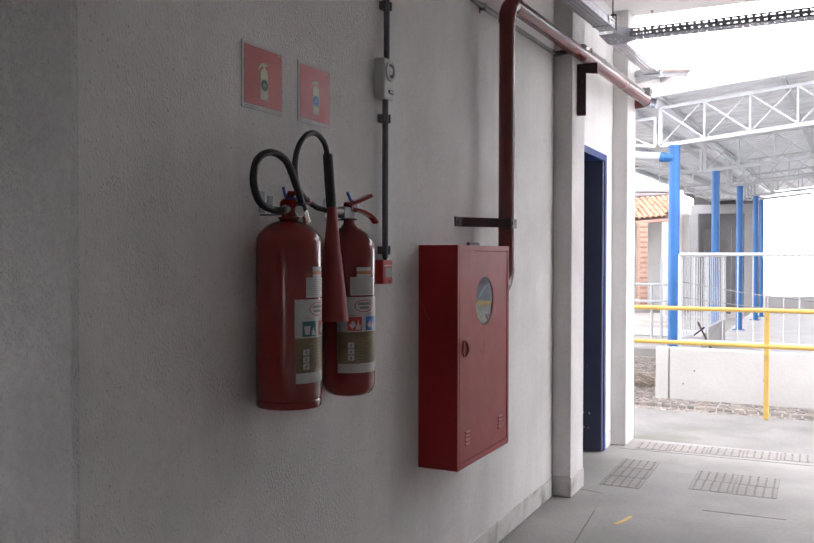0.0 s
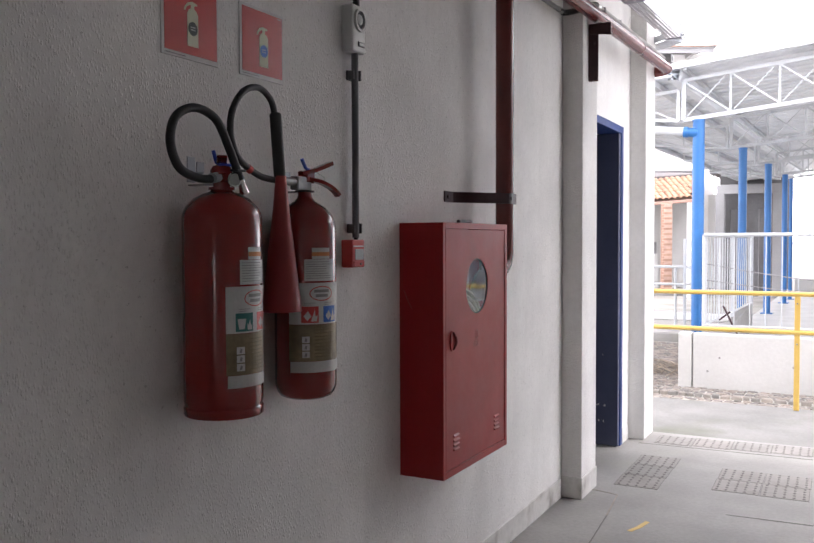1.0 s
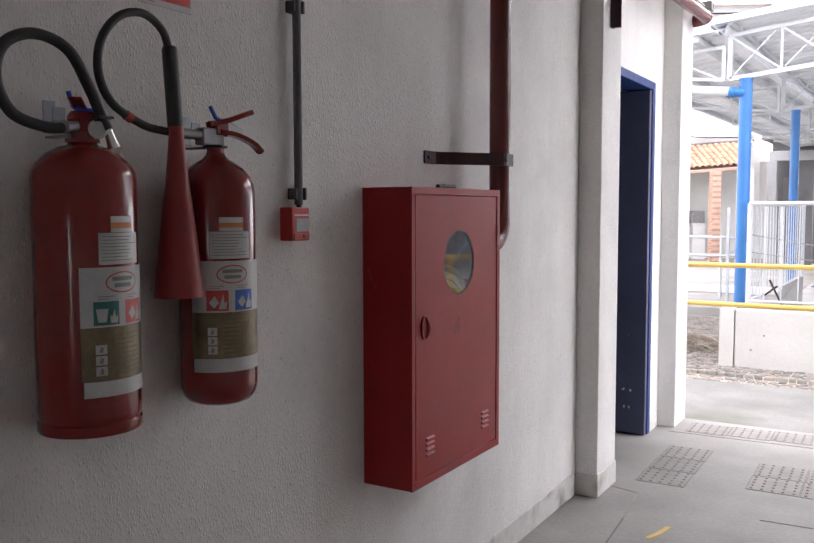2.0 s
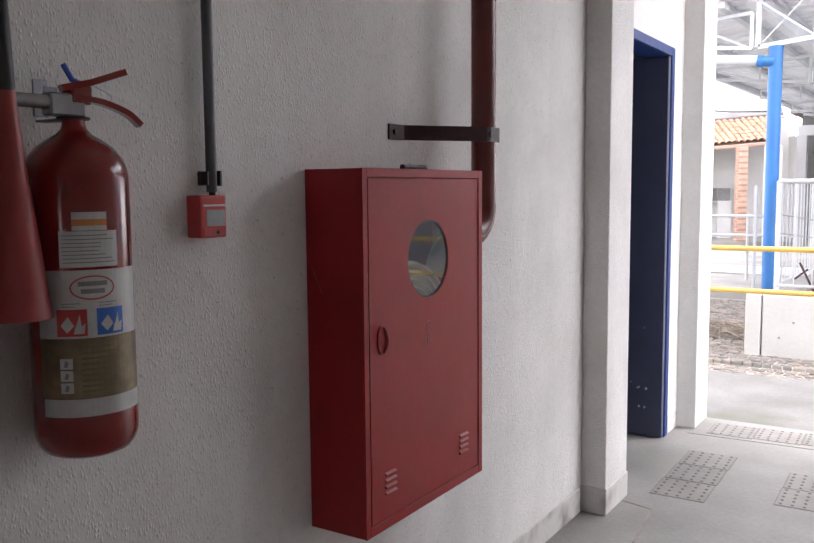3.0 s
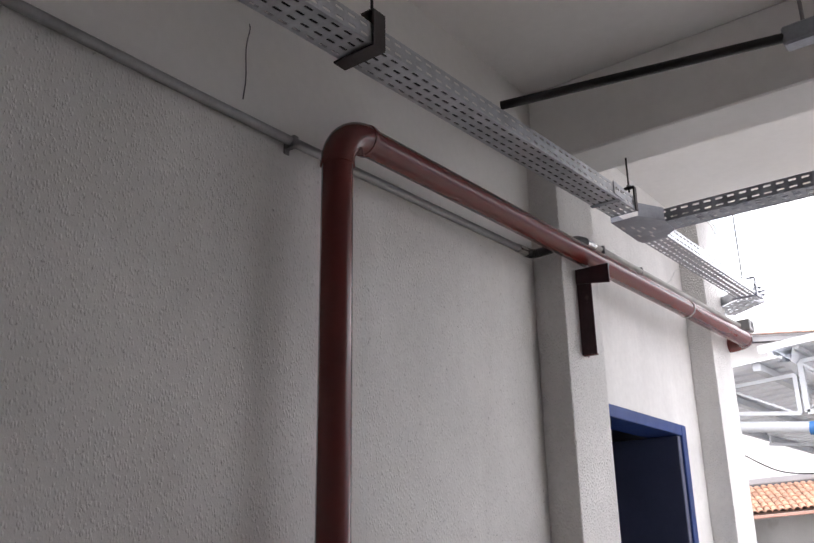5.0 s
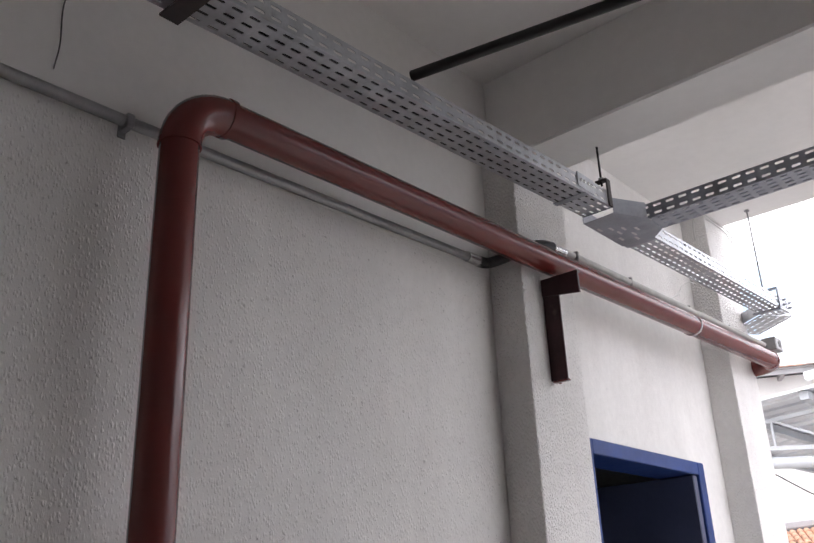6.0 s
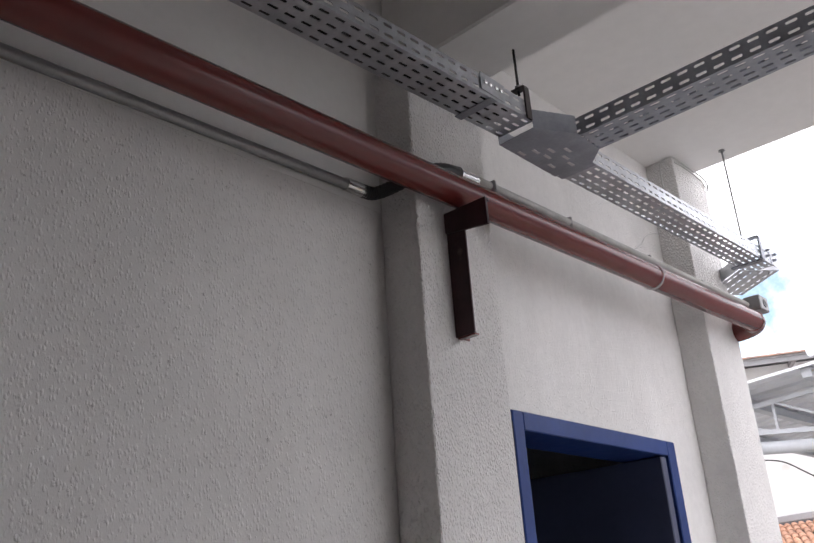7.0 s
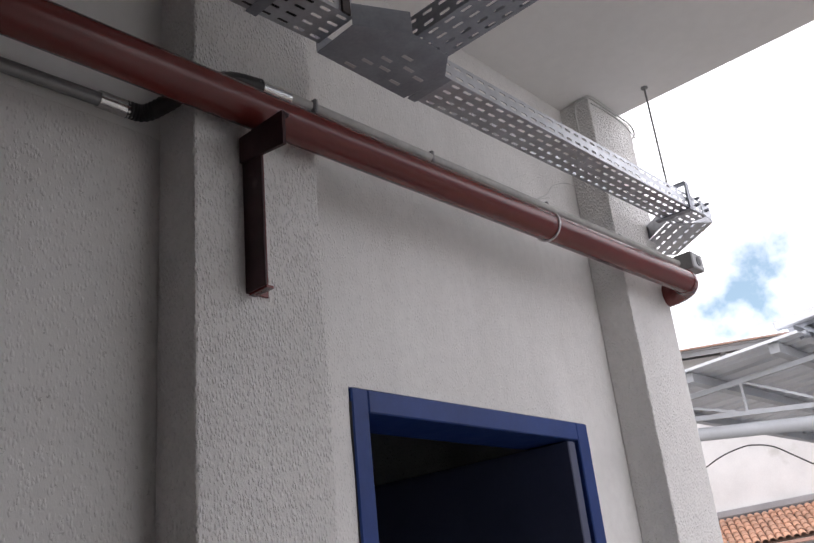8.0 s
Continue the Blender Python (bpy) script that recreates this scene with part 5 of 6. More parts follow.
rim = part("deck_parapet", box(0, 6, 0, 0.15, 0.13, 0.518, 0.008, m=pose(0.21, 22.16, 0, 0, 0, 28)), M_LOWWALL)
tagged(rim, "low pale parapet at the far side of the deck", "parapet", kind="structure")
kerb_side = part("deck_kerb", prism([(LW + 0.2, 0.13), (13.6, 0.13), (13.6, 0.52), (LW + 0.2, 0.36)], 0.05, 0.15), M_FLOOR)
tagged(kerb_side, "sloping grey concrete kerb beside the deck", "kerb", kind="structure")


def fence(label, a, b, n):
    f = thing("fence", label, "fence", "white fences", at=a)
    a, b = Vector(a), Vector(b)
    put("top_rail", tube([a + Vector((0, 0, 1.045)), b + Vector((0, 0, 1.045))], 0.02, 10), M_WHITEMETAL, f, smooth=True)
    put("bottom_rail", tube([a + Vector((0, 0, 0.07)), b + Vector((0, 0, 0.07))], 0.014, 8), M_WHITEMETAL, f, smooth=True)
    for k in range(n + 1):
        p = a.lerp(b, k / n)
        thick = 0.017 if k % 10 == 0 else 0.0065
        put("bar", tube([p + Vector((0, 0, 0 if k % 10 == 0 else 0.07)), p + Vector((0, 0, 1.045))], thick, 6 if thick < 0.01 else 10), M_WHITEMETAL, f, smooth=True)


fence("white steel fence on the low wall", (0.0, LW + 0.08, 0.445), (6.2, LW + 0.08, 0.445), 40)
fence("white steel fence along the edge of the deck", (0.0, LW + 0.2, 0.44), (0.11, 13.9, 0.44), 20)

# cables slung along the fence
for k, (z0, sag) in enumerate(((1.18, 0.22), (1.0, 0.16))):
    cbl = thing("slung_cable", "grey cable slung slackly behind the fence", "cable", at=(2, 10.4, z0))
    put("strand", tube(curve_points([(-0.05, 10.3, z0), (0.9, 10.35, z0 - sag * 0.7), (1.9, 10.4, z0 - sag), (3.2, 10.4, z0 - sag * 0.6), (5, 10.4, z0)], 6), 0.006, 6), M_CONDUIT, cbl)
prop = thing("steel_strut", "dark steel strut leaning in the deck corner", "strut", at=(0.3, 10.6, 0.3))
put("strut", tube([(0.43, 10.45, 0.142), (0.12, 10.75, 0.68)], 0.011, 8), M_BRACKET, prop)
put("strut", tube([(0.08, 10.7, 0.52), (0.2, 10.72, 0.62)], 0.010, 8), M_BRACKET, prop)

# ---- steel canopy ----
POSTS = [10.40, 13.7, 16.7, 19.5, 20.8]
SKEW = Matrix(((1, 0.03, 0, -0.03 * 10.4), (0, 1, 0, 0), (0, 0, 1, -0.02), (0, 0, 0, 1)))  # the canopy stands a little askew to the walkway


def skewed(name, bm, mat, parent, label="", smooth=False):
    bm.transform(SKEW)
    return put(name, bm, mat, parent, label, smooth)



def roof_z(x):
    return 3.360 + 0.092 * (x + 0.36)


def bottom_z(x):
    return 2.795 + 0.098 * (x + 0.26)


def bar_between(a, b, w=0.022, bm=None):
    a, b = Vector(a), Vector(b)
    way = (b - a).normalized()
    up = Vector((0, 0, 1)) if abs(way.z) < 0.9 else Vector((1, 0, 0))
    s = way.cross(up).normalized() * w
    t = way.cross(s).normalized() * w
    own = bmesh.new()
    r0, r1 = [own.verts.new(a + p * s + q * t) for p, q in ((-1, -1), (1, -1), (1, 1), (-1, 1))], [own.verts.new(b + p * s + q * t) for p, q in ((-1, -1), (1, -1), (1, 1), (-1, 1))]
    for k in range(4):
        own.faces.new((r0[k], r0[(k + 1) % 4], r1[(k + 1) % 4], r1[k]))
    own.faces.new(r0[::-1])
    own.faces.new(r1)
    if bm is None:
        return own
    join(bm, own)
    return bm


for i, y in enumerate(POSTS):
    post = thing("canopy_post", "bright blue round steel canopy post", "post", "blue posts of the canopy", at=(-0.11 + 0.03 * (y - 10.4), y, 0.3))
    x = -0.11
    skewed("shaft", tube([(x, y, 0.13), (x, y, bottom_z(x) - 0.02)], (0.064, 0.058, 0.058, 0.055, 0.04)[i], 20), M_POST, post, smooth=True)
    skewed("cap", tube([(x, y, bottom_z(x) - 0.04), (x, y, bottom_z(x) - 0.022)], (0.07, 0.064, 0.064, 0.06, 0.045)[i], 20), M_POST, post, smooth=True)
    skewed("base_plate", box(x - 0.1, x + 0.1, y - 0.1, y + 0.1, 0.15, 0.165, 0.003), M_POST, post)
    if i == 0:
        skewed("drain_elbow", tube([(x - 0.12, y - 0.045, 2.653), (x - 0.01, y - 0.03, 2.642)], 0.050, 16), M_POST, post, "blue drain pipe elbow", True)
        skewed("drain_collar", tube([(x - 0.105, y - 0.045, 2.651), (x - 0.15, y - 0.045, 2.657)], 0.058, 16), M_POST, post, "blue drain pipe collar", True)

    truss = thing("roof_truss", "white steel lattice roof truss", "truss", "trusses of the canopy", at=(0, y, 2.75))
    xs = [-0.27 + 0.49 * k for k in range(14)]
    skewed("bottom_chord", bar_between((xs[0], y, bottom_z(xs[0])), (xs[-1], y, bottom_z(xs[-1])), 0.022), M_WHITEMETAL, truss)
    skewed("top_chord", bar_between((xs[0], y, bottom_z(xs[0]) + 0.44), (xs[-1], y, bottom_z(xs[-1]) + 0.44), 0.018), M_WHITEMETAL, truss)
    for k, xx in enumerate(xs):
        skewed("vertical", bar_between((xx, y, bottom_z(xx)), (xx, y, bottom_z(xx) + 0.44), 0.022 if k == 0 else 0.011), M_WHITEMETAL, truss)
        if k + 1 < len(xs):
            nx = xs[k + 1]
            skewed("diagonal", bar_between((xx, y - 0.012, bottom_z(xx) + 0.43), (nx, y - 0.012, bottom_z(nx) + 0.02), 0.009), M_WHITEMETAL, truss)
            skewed("diagonal", bar_between((xx + 0.03, y + 0.014, bottom_z(xx) + 0.04), (nx - 0.05, y + 0.014, bottom_z(nx) + 0.42), 0.006), M_WHITEMETAL, truss)
    # tapered truss of the lower canopy towards the old house
    wing = thing("roof_truss", "tapered white truss of the lower canopy", "truss", "trusses of the canopy", at=(-1.2, y, 2.8))
    tail = -1.9 if i == 0 else -1.56
    skewed("top_chord", bar_between((-0.325, y, 3.125), (tail, y, 3.125 + 0.073 * (tail + 0.325)), 0.017), M_WHITEMETAL, wing)
    skewed("bottom_chord", bar_between((-0.325, y, 2.79), (tail, y, 2.79 - 0.1 * (tail + 0.325)), 0.017), M_WHITEMETAL, wing)
    skewed("vertical", bar_between((-0.33, y, 2.79), (-0.33, y, 3.125), 0.018), M_WHITEMETAL, wing)
    for xa, xb in ((-0.35, -0.94), (-0.94, -1.54)):
        za, zb2 = 2.79 + (-0.325 - xa) * 0.1, 3.125 - (-0.325 - xb) * 0.073
        skewed("diagonal", bar_between((xa, y, za), (xb, y, zb2), 0.009), M_WHITEMETAL, wing)
        skewed("vertical", bar_between((xb, y, 2.79 + (-0.325 - xb) * 0.1), (xb, y, zb2), 0.009), M_WHITEMETAL, wing)


def wing_z(x):
    return 3.240 + 0.078 * (x + 0.37)


def sheet_roof(name, label, x0, x1, zfun, y0, y1, pitch=0.25):
    """Trapezoid roof sheet whose ribs run down the slope."""
    bm = bmesh.new()
    prof, y = [], y0
    while y < y1:
        prof += [(y, 0), (y + pitch * 0.6, 0), (y + pitch * 0.7, 0.035), (y + pitch * 0.9, 0.035)]
        y += pitch
    rows = [[bm.verts.new((x, yy, zfun(x) + h + d)) for x, d in ((x0, 0), (x1, 0), (x1, 0.006), (x0, 0.006))] for yy, h in prof]
    for a, b in zip(rows, rows[1:]):
        for k in range(4):
            bm.faces.new((a[k], a[(k + 1) % 4], b[(k + 1) % 4], b[k]))
    bm.faces.new(rows[0])
    bm.faces.new(rows[-1])
    r = thing(name, label, "canopy roof", at=(x0, y0, zfun(x0)))
    skewed("sheet", bm, M_ROOFSHEET, r)
    return r


main_roof = sheet_roof("canopy_roof", "white ribbed metal canopy roof", -0.54, 6.3, roof_z, 10.2, 26.2)
wing_roof = sheet_roof("canopy_roof", "lower white ribbed metal canopy roof", -1.97, -0.37, wing_z, 10.08, 26.2)
for k in range(6):
    x = -0.24 + 1.3 * k
    skewed("purlin", bar_between((x, 10.23, roof_z(x) - 0.035), (x, 26.1, roof_z(x) - 0.035), 0.020), M_WHITEMETAL, main_roof)
for x in (-0.56, -1.19, -1.8):
    skewed("purlin", bar_between((x, 10.13, wing_z(x) - 0.04), (x, 26.1, wing_z(x) - 0.04), 0.034), M_WHITEMETAL, wing_roof)
skewed("fascia", bar_between((-0.54, 10.2, roof_z(-0.54)), (6.3, 10.2, roof_z(6.3)), 0.03), M_ROOFSHEET, main_roof)
skewed("fascia", bar_between((-1.97, 10.08, wing_z(-1.97)), (-0.37, 10.08, wing_z(-0.37)), 0.010), M_ROOFSHEET, wing_roof)
gutter = thing("roof_gutter", "grey metal gutter between the canopies", "gutter", at=(-0.4, 9.8, 3.3))
gb = bmesh.new()
rows = [[gb.verts.new((x, y, z)) for x, z in ((-0.44, 3.335), (-0.41, 3.215), (-0.30, 3.215), (-0.27, 3.335), (-0.275, 3.335), (-0.305, 3.221), (-0.405, 3.221), (-0.435, 3.335))] for y in (10.23, 26.1)]
for k in range(8):
    gb.faces.new((rows[0][k], rows[0][(k + 1) % 8], rows[1][(k + 1) % 8], rows[1][k]))
skewed("trough", gb, M_ROOFSHEET, gutter)
drain = thing("drain_pipe", "white plastic drain pipe under the lower canopy", "pipe", at=(-0.3, 10.58, 2.63))
skewed("run", tube([(-0.24, 10.36, 2.662), (-2.0, 10.36, 2.835)], 0.048, 16), M_WHITEMETAL, drain, smooth=True)

# ---- old house: tiled porch in front of a tall white wall, set askew to the yard ----
BLOCK = Matrix.Translation((-3.0, 28.0, -0.165)) @ pose(0, 0, 0, 0, 0, 206)
# local axes: x along the wall away from the yard, y out from the wall, z up
PORCH = Matrix.Translation((-2.84, 24.66, -0.165)) @ pose(0, 0, 0, 0, 0, 130)
house = thing("old_house", "old white house with a terracotta tiled porch", "house", at=(-4.5, 27.0, -0.165))


def blocked(bm):
    bm.transform(BLOCK)
    return bm


# the porch roof has sagged a little away from the yard
SAG = BLOCK @ Matrix.Translation((1.5, 0, 0.03)) @ pose(0, 0, 0, 0, 4.2, 0) @ Matrix.Translation((-1.5, 0, 0))


def sagged(bm):
    bm.transform(SAG)
    return bm


def porched(bm):
    bm.transform(PORCH)
    return bm


put("tall_wall", blocked(box(-0.62, 12, -3, 0, 0, 7.35)), M_WHITEWALL, house, "tall white rendered wall")
put("ledge", sagged(box(-0.5, 12, 0, 0.12, 3.50, 3.66, 0.02)), M_GREYWALL, house, "grey flashing ledge above the tiles")
put("flashing", sagged(box(-0.5, 12, 0, 0.10, 3.445, 3.498)), M_PLASTICGREY, house, "dark joint under the flashing")
put("main_roof", blocked(box(-0.35, 12.3, -4.2, 0.0, 0.0, 0.05, 0.01, m=pose(0, 0.95, 7.32, -7, 0, 0))), M_GREYWALL, house, "grey boarded underside of the roof")
put("tile_edge", blocked(box(-0.38, 12.3, -4.2, 0.07, 0.055, 0.10, 0.01, m=pose(0, 0.95, 7.32, -7, 0, 0))), M_OLDROOF, house, "weathered edge of the clay tile roof")
put("eave_board", blocked(box(-0.3, 12.2, 0.86, 0.90, 7.2, 7.33, 0.004)), M_GREYWALL, house)
for k in range(9):
    put("rafter", blocked(box(0.2 + 1.35 * k, 0.3 + 1.35 * k, 0.0, 0.86, 7.22, 7.33)), M_GREYWALL, house)
porch_deck = box(-0.45, 12, -1.9, 0.0, -0.03, 0.0)
for v in porch_deck.verts:
    if v.co.x < 0 and v.co.y > -0.1:
        v.co.x = 0.30
porch_deck.transform(pose(0, 1.75, 2.72, -22, 0, 0))
put("porch_deck", sagged(porch_deck), M_TILEGAP, house)
put("porch_gutter", sagged(box(0.28, 12, 1.74, 1.84, 2.60, 2.68, 0.012)), M_GUTTER, house, "terracotta coloured gutter")
put("porch_wall", blocked(box(3.1, 12, 1.2, 1.35, 0, 2.68)), M_WHITEWALL, house)
put("porch_wall", blocked(box(-0.6, -0.45, 0, 0.9, 0, 3.0)), M_WHITEWALL, house)
put("porch_floor", blocked(box(-0.5, 12, 0.0, 2.2, 0, 0.12)), M_FLOOR, house)
put("brick_column", porched(box(1.0, 1.2, -0.36, -0.1, 0, 2.66, 0.006)), M_BRICK, house, "orange brick porch column")
put("porch_pier", porched(box(-0.38, -0.22, -0.5, -0.1, 0, 2.62, 0.006)), M_WHITEWALL, house, "white corner pier")
bench = thing("stone_bench", "grey box on a white table in the porch", "table", at=(-4.6, 26.2, 0))
put("top", porched(box(2.5, 3.3, -0.8, -0.3, 1.14, 1.19)), M_WHITEWALL, bench)
put("leg", porched(box(2.55, 2.62, -0.75, -0.35, 0.12, 1.14)), M_WHITEWALL, bench)
put("leg", porched(box(3.18, 3.25, -0.75, -0.35, 0.12, 1.14)), M_WHITEWALL, bench)
put("box", porched(box(2.6, 3.2, -0.75, -0.35, 1.19, 1.55, 0.02)), M_CONDUIT, bench)

# ---- low building beyond the deck ----
shed = thing("low_building", "low grey building with dark doorways beyond the deck", "building", at=(-1, 26.6, -0.165))
put("fascia", box(-2.0, -0.3, 25.6, 25.75, 2.72, 2.98, 0.01), M_GREYWALL, shed)
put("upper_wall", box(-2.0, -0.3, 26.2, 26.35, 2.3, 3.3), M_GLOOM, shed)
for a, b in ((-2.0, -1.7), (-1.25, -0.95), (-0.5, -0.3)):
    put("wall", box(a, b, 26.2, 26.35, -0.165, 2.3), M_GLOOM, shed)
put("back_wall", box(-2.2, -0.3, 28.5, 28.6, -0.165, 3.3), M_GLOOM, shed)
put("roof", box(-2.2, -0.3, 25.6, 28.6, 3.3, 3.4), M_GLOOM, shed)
for x in (-1.9, -0.42):
    put("pier", box(x - 0.12, x + 0.12, 25.55, 25.8, -0.165, 2.72, 0.01), M_GREYWALL, shed)
# unseen wall and band, added to feed the reflection in the cabinet window
side_wall = part("yard_wall", box(7.6, 7.8, 9, 26, -0.165, 3.6), M_BLUEWALL)
tagged(side_wall, "unseen grey-blue wall added for the cabinet glass to reflect", "wall", kind="structure")
part("tan_band", box(7.585, 7.6, 9, 26, 0.9, 1.25), M_TAN, side_wall, "tan band added for the cabinet glass to reflect")
far = part("yard_wall", box(-1.0, 20, 36, 36.2, -0.165, 1.3), M_WHITEWALL)
tagged(far, "low white wall closing the yard", "wall", kind="structure")
left = part("yard_wall", box(-30, -9, 33, 33.2, -0.165, 3.0), M_WHITEWALL)
tagged(left, "far white boundary wall", "wall", kind="structure")

# white ramp handrail and its path
ramp = thing("hand_rail", "white tubular hand rail along the path", "railing", at=(-1.6, 15.5, -0.165))
for z in (0.98, 0.68):
    put("rail", tube([(-1.1, 15.5, z), (-8, 15.5, z)], 0.024, 10), M_WHITEMETAL, ramp, smooth=True)
put("end_loop", tube(curve_points([(-1.1, 15.5, 0.98), (-1.01, 15.5, 0.95), (-0.99, 15.5, 0.83), (-1.01, 15.5, 0.71), (-1.1, 15.5, 0.68)], 5), 0.024, 10), M_WHITEMETAL, ramp, smooth=True)
for x in (-1.27, -3.0, -4.8, -6.4):
    put("post", tube([(x, 15.5, -0.165), (x, 15.5, 0.98)], 0.022, 10), M_WHITEMETAL, ramp, smooth=True)
path = part("path", box(-9, -0.3, 14.2, 18.6, -0.3, -0.02, 0.02), M_FLOOR)
tagged(path, "pale concrete path across the yard", "path", kind="structure")
curb = part("kerb", box(-9, -0.3, 16.4, 16.55, -0.02, 0.11, 0.015), M_WHITEWALL)
tagged(curb, "white painted kerb beside the path", "kerb", kind="structure")
wire2 = thing("overhead_wire", "dark overhead wire slung slackly past the old house", "wire", at=(-4, 24, 3.4))
put("strand", tube(curve_points([(-8.7, 25.25, 3.7), (-7.9, 24.3, 3.75), (-7.166, 24, 4.118), (-6.65, 24, 4.35), (-6.124, 24, 4.466), (-5.82, 24, 4.455), (-5.438, 24, 4.346), (-5.049, 24, 4.08), (-4.65, 24, 3.80), (-4.062, 24, 3.45), (-3.589, 24, 3.318), (-2.828, 24, 3.27), (-2.18, 24, 3.235)], 6), 0.017, 6), M_BLACK, wire2)
gatepost = thing("gate_post", "thin white steel upright beside the blue post", "post", at=(-0.33, 10.5, -0.165))
put("shaft", box(-0.275, -0.245, 10.46, 10.49, -0.165, 1.45, 0.002), M_WHITEMETAL, gatepost)

# heap of dead leaves by the low wall
heap = bmesh.new()
rnd = random.Random(8)
for k in range(150):
    a, r = 6.283 * rnd.random(), 0.42 * rnd.random() ** 0.7
    cx, cy = -0.78 + r * math.cos(a) * 1.2, 11.1 + r * math.sin(a)
    h = 0.09 * max(0.0, 1 - r / 0.45)
    way, ln = 6.283 * rnd.random(), 0.1 + 0.16 * rnd.random()
    dx, dy = ln * math.cos(way), ln * math.sin(way)
    pts = [(cx - dx, cy - dy, -0.155 + h * 0.5), (cx, cy, -0.13 + h + 0.03 * rnd.random()), (cx + dx, cy + dy, -0.155 + h * 0.5 * rnd.random())]
    join(heap, strip(curve_points(pts, 3), 0.003 + 0.006 * rnd.random(), 0.003, (0.3 * rnd.random(), 0.3 * rnd.random(), 1)))
tagged(part("leaf_heap", heap, M_DEBRIS), "heap of dry dead palm leaves on the ground", "debris", kind="stuff")

# ---- small pieces: tactile tiles, kerb stones, setts, roof tiles ----
dome = bmesh.new()
box(-0.1265, 0.1265, -0.1265, 0.1265, -0.01, 0.0008, bm=dome)
for f in dome.faces:
    f.material_index = 1
own = box(-0.123, 0.123, -0.123, 0.123, -0.01, 0.003, 0.0015)
join(dome, own)
for i in range(5):
    for j in range(5):
        x, y = -0.1 + 0.05 * i, -0.1 + 0.05 * j
        base = [dome.verts.new((x + 0.009 * math.cos(a), y + 0.009 * math.sin(a), 0.0029)) for a in (0, 0.785, 1.571, 2.356, 3.142, 3.927, 4.712, 5.498)]
        topv = [dome.verts.new((x + 0.0055 * math.cos(a), y + 0.0055 * math.sin(a), 0.006)) for a in (0, 0.785, 1.571, 2.356, 3.142, 3.927, 4.712, 5.498)]
        for k in range(8):
            dome.faces.new((base[k], base[(k + 1) % 8], topv[(k + 1) % 8], topv[k])).material_index = 1
        dome.faces.new(topv).material_index = 1
bmesh.ops.recalc_face_normals(dome, faces=dome.faces)
TACT = bpy.data.meshes.new("tactile_tile")
dome.to_mesh(TACT)
dome.free()
TACT.materials.append(M_TACTILE)
TACT.materials.append(M_GRIMY)


def piece(name, me, m, parent):
    ob = new(name, me)
    ob.matrix_basis = m
    ob.parent = parent
    return ob


spots = [(0.848 + 0.256 * i, 5.757 + 0.256 * j) for i in range(2) for j in range(2)]
spots += [(0.322, 5.612 + 0.258 * j) for j in range(3)]
spots += [(0.32 + 0.253 * i, 6.76 + 0.02 * i) for i in range(12)]
for x, y in spots:
    piece("tactile_tile", TACT, pose(x, y, 0, 0, 0, 1), floor_ob)

rnd = random.Random(11)
STONES = []
for v in range(6):
    bm = bmesh.new()
    bmesh.ops.create_cube(bm, size=1)
    for q in bm.verts:
        q.co = Vector((q.co.x * (0.9 if q.co.z > 0 else 1) + 0.08 * (rnd.random() - 0.5), q.co.y * (0.9 if q.co.z > 0 else 1) + 0.08 * (rnd.random() - 0.5), q.co.z + 0.1 * (rnd.random() - 0.5) * (q.co.z > 0)))
    bmesh.ops.bevel(bm, geom=[e for e in bm.edges if all(w.co.z > 0 for w in e.verts)], offset=0.09, segments=1, affect="EDGES")
    me = bpy.data.meshes.new("sett")
    bm.to_mesh(me)
    bm.free()
    STONES.append(me)
KERBS = [me.copy() for me in STONES]
for me in STONES:
    me.materials.append(M_STONE)
for me in KERBS:
    me.materials.append(M_KERB)
for row, zt2 in ((8.47, 0.0), (9.52, -0.12)):
    x = -3.2
    while x < 4.5:
        w = 0.06 + 0.07 * rnd.random()
        piece("kerb_stone", KERBS[rnd.randrange(6)], Matrix.Translation((x + w / 2, row - 0.03 * x + 0.012 * (rnd.random() - 0.5), zt2 - 0.062)) @ pose(0, 0, 0, 0, 0, 4 * (rnd.random() - 0.5)) @ Matrix.Diagonal((w - 0.008, 0.05 + 0.03 * rnd.random(), 0.105 + 0.02 * rnd.random(), 1)), ground)
        x += w
far_setts = bmesh.new()
count = 0
y = 8.6
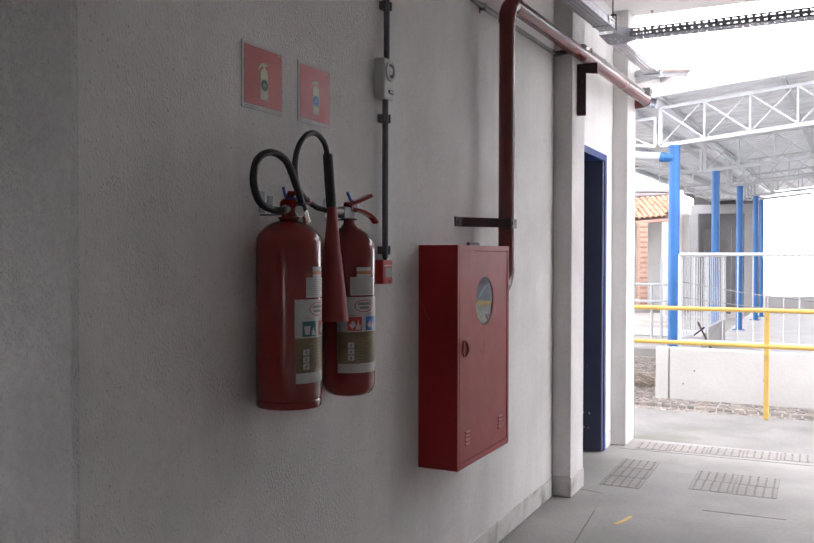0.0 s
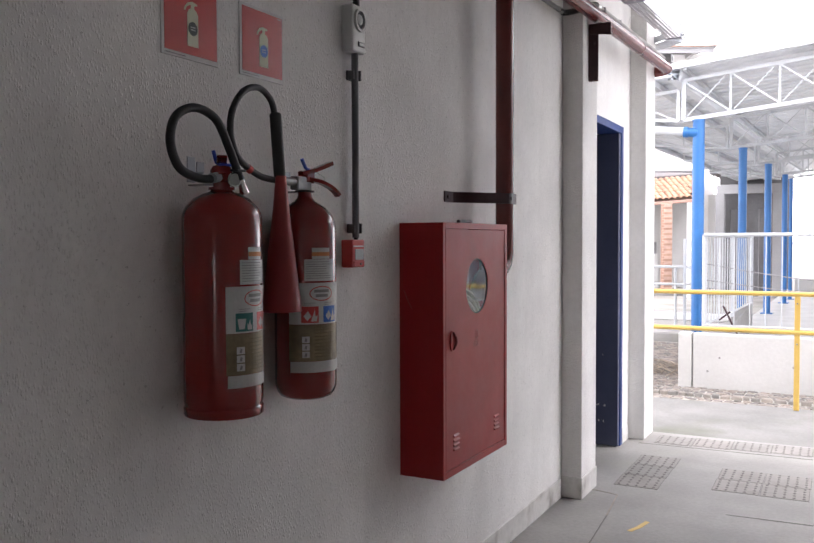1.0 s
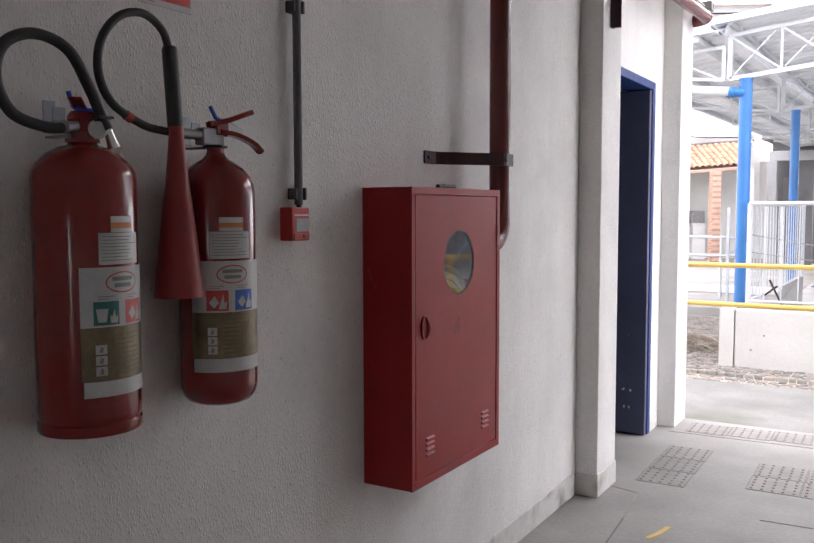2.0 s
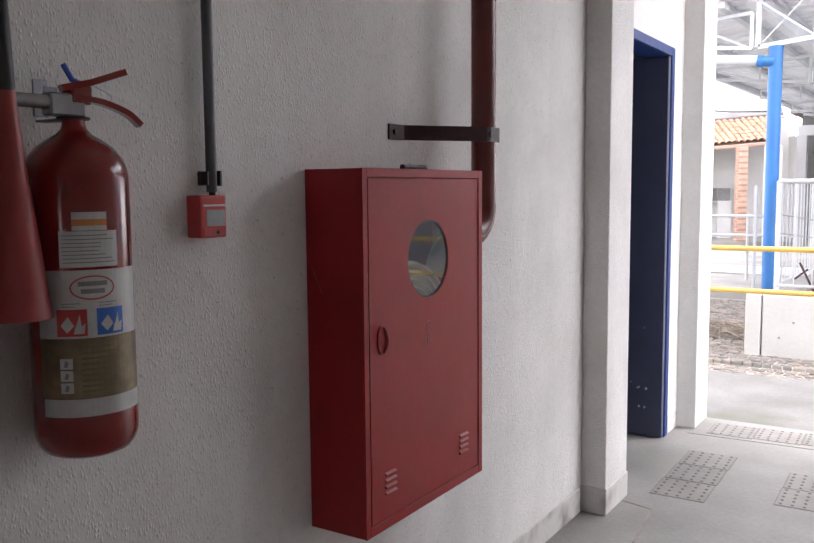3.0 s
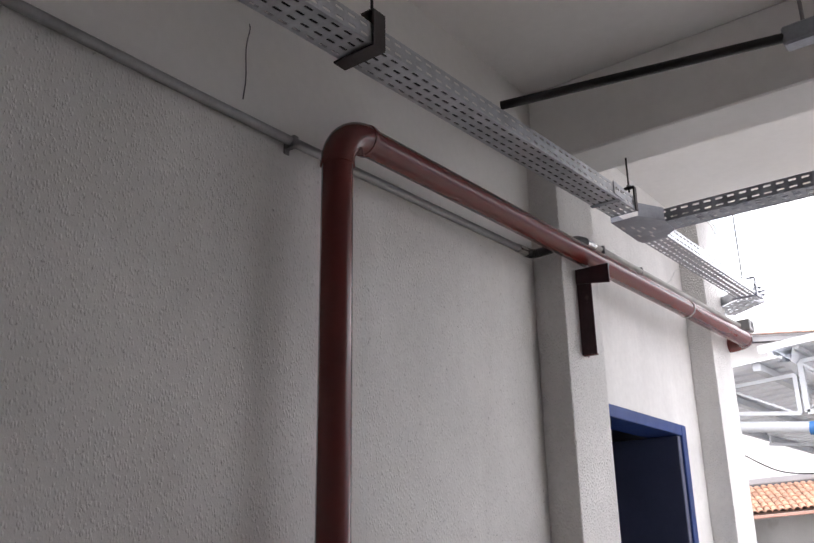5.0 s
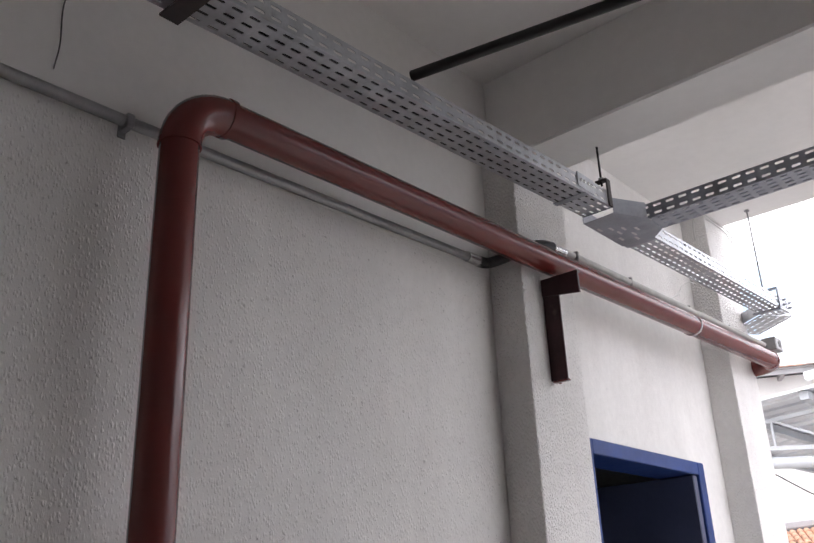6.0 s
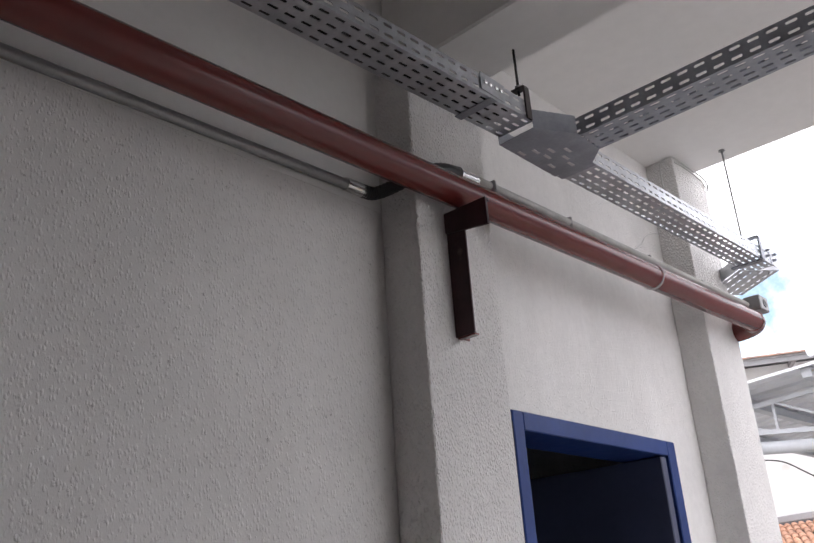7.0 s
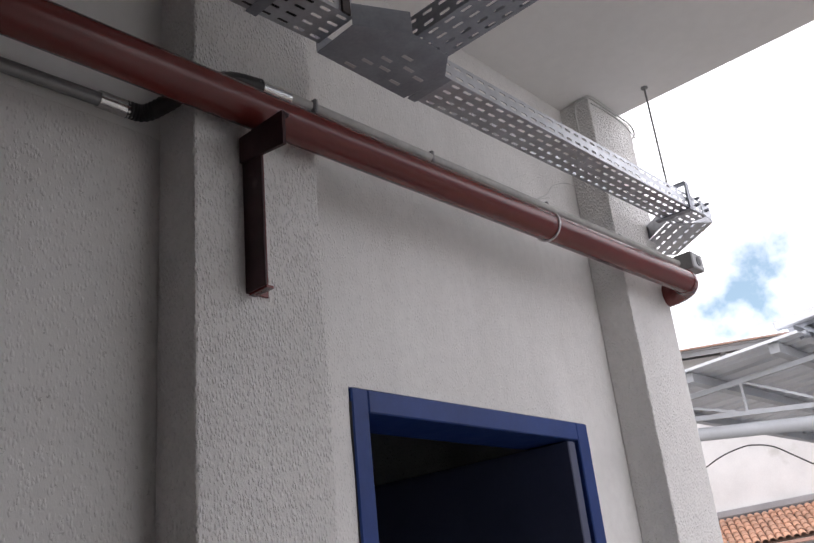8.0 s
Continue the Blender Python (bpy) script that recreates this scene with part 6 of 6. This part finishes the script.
while y < 10.0 or y < 14.0:
    d = 0.055 + 0.025 * rnd.random()
    x = -4.0 + 0.1 * rnd.random()
    while x < 4.5:
        w = 0.065 + 0.07 * rnd.random()
        m = Matrix.Translation((x + w / 2, y - 0.03 * x + d / 2, -0.192 + 0.009 * rnd.random())) @ pose(0, 0, 0, 2.5 * (rnd.random() - 0.5), 2.5 * (rnd.random() - 0.5), 8 * (rnd.random() - 0.5)) @ Matrix.Diagonal((w - 0.008, (d - 0.008) * (0.8 + 0.25 * rnd.random()), 0.07, 1))
        if y < LW and not (abs(y - 9.52) < 0.12):
            if -0.9 < x < 1.6 and count < 280:
                piece("sett", STONES[rnd.randrange(6)], m, ground)
                count += 1
            else:
                t = bmesh.new()
                t.from_mesh(STONES[rnd.randrange(6)])
                t.transform(m)
                join(far_setts, t)
        elif y > LW and x < -0.3:
            t = bmesh.new()
            t.from_mesh(STONES[rnd.randrange(6)])
            t.transform(m)
            join(far_setts, t)
        x += w
    y += d
fs = part("sett_paving", far_setts, M_STONE_J)
tagged(fs, "rows of dusty granite setts across the yard", "paving", kind="stuff")

TILE_ME = bpy.data.meshes.new("roof_tile")
bm = bmesh.new()
ring = []
for yy, rr in ((0.0, 0.085), (-0.42, 0.068)):
    ring.append([[bm.verts.new((q * math.cos(math.pi * k / 6), yy, q * math.sin(math.pi * k / 6) * 0.75)) for k in range(7)] for q in (rr, rr - 0.014)])
for k in range(6):
    bm.faces.new((ring[0][0][k], ring[0][0][k + 1], ring[1][0][k + 1], ring[1][0][k]))
    bm.faces.new((ring[0][1][k], ring[1][1][k], ring[1][1][k + 1], ring[0][1][k + 1]))
    bm.faces.new((ring[0][0][k], ring[0][1][k], ring[0][1][k + 1], ring[0][0][k + 1]))
bm.to_mesh(TILE_ME)
bm.free()
TILE_ME.materials.append(M_TILE)
porch_slope = house.matrix_basis.inverted() @ SAG @ pose(0, 1.80, 2.72, -22, 0, 0)
for i in range(42):
    for j in range(7):
        x = -0.38 + 0.168 * i
        if x < 0.36 - 0.13 * j:
            continue
        ob = new("roof_tile", TILE_ME)
        ob.matrix_basis = porch_slope @ Matrix.Translation((x + 0.014 * (rnd.random() - 0.5), -0.27 * j, 0.02 + 0.014 * rnd.random())) @ pose(0, 0, 0, 2.6, 0, 3 * (rnd.random() - 0.5)) @ Matrix.Diagonal((0.98, 0.74, 1.0, 1))
        ob.parent = house
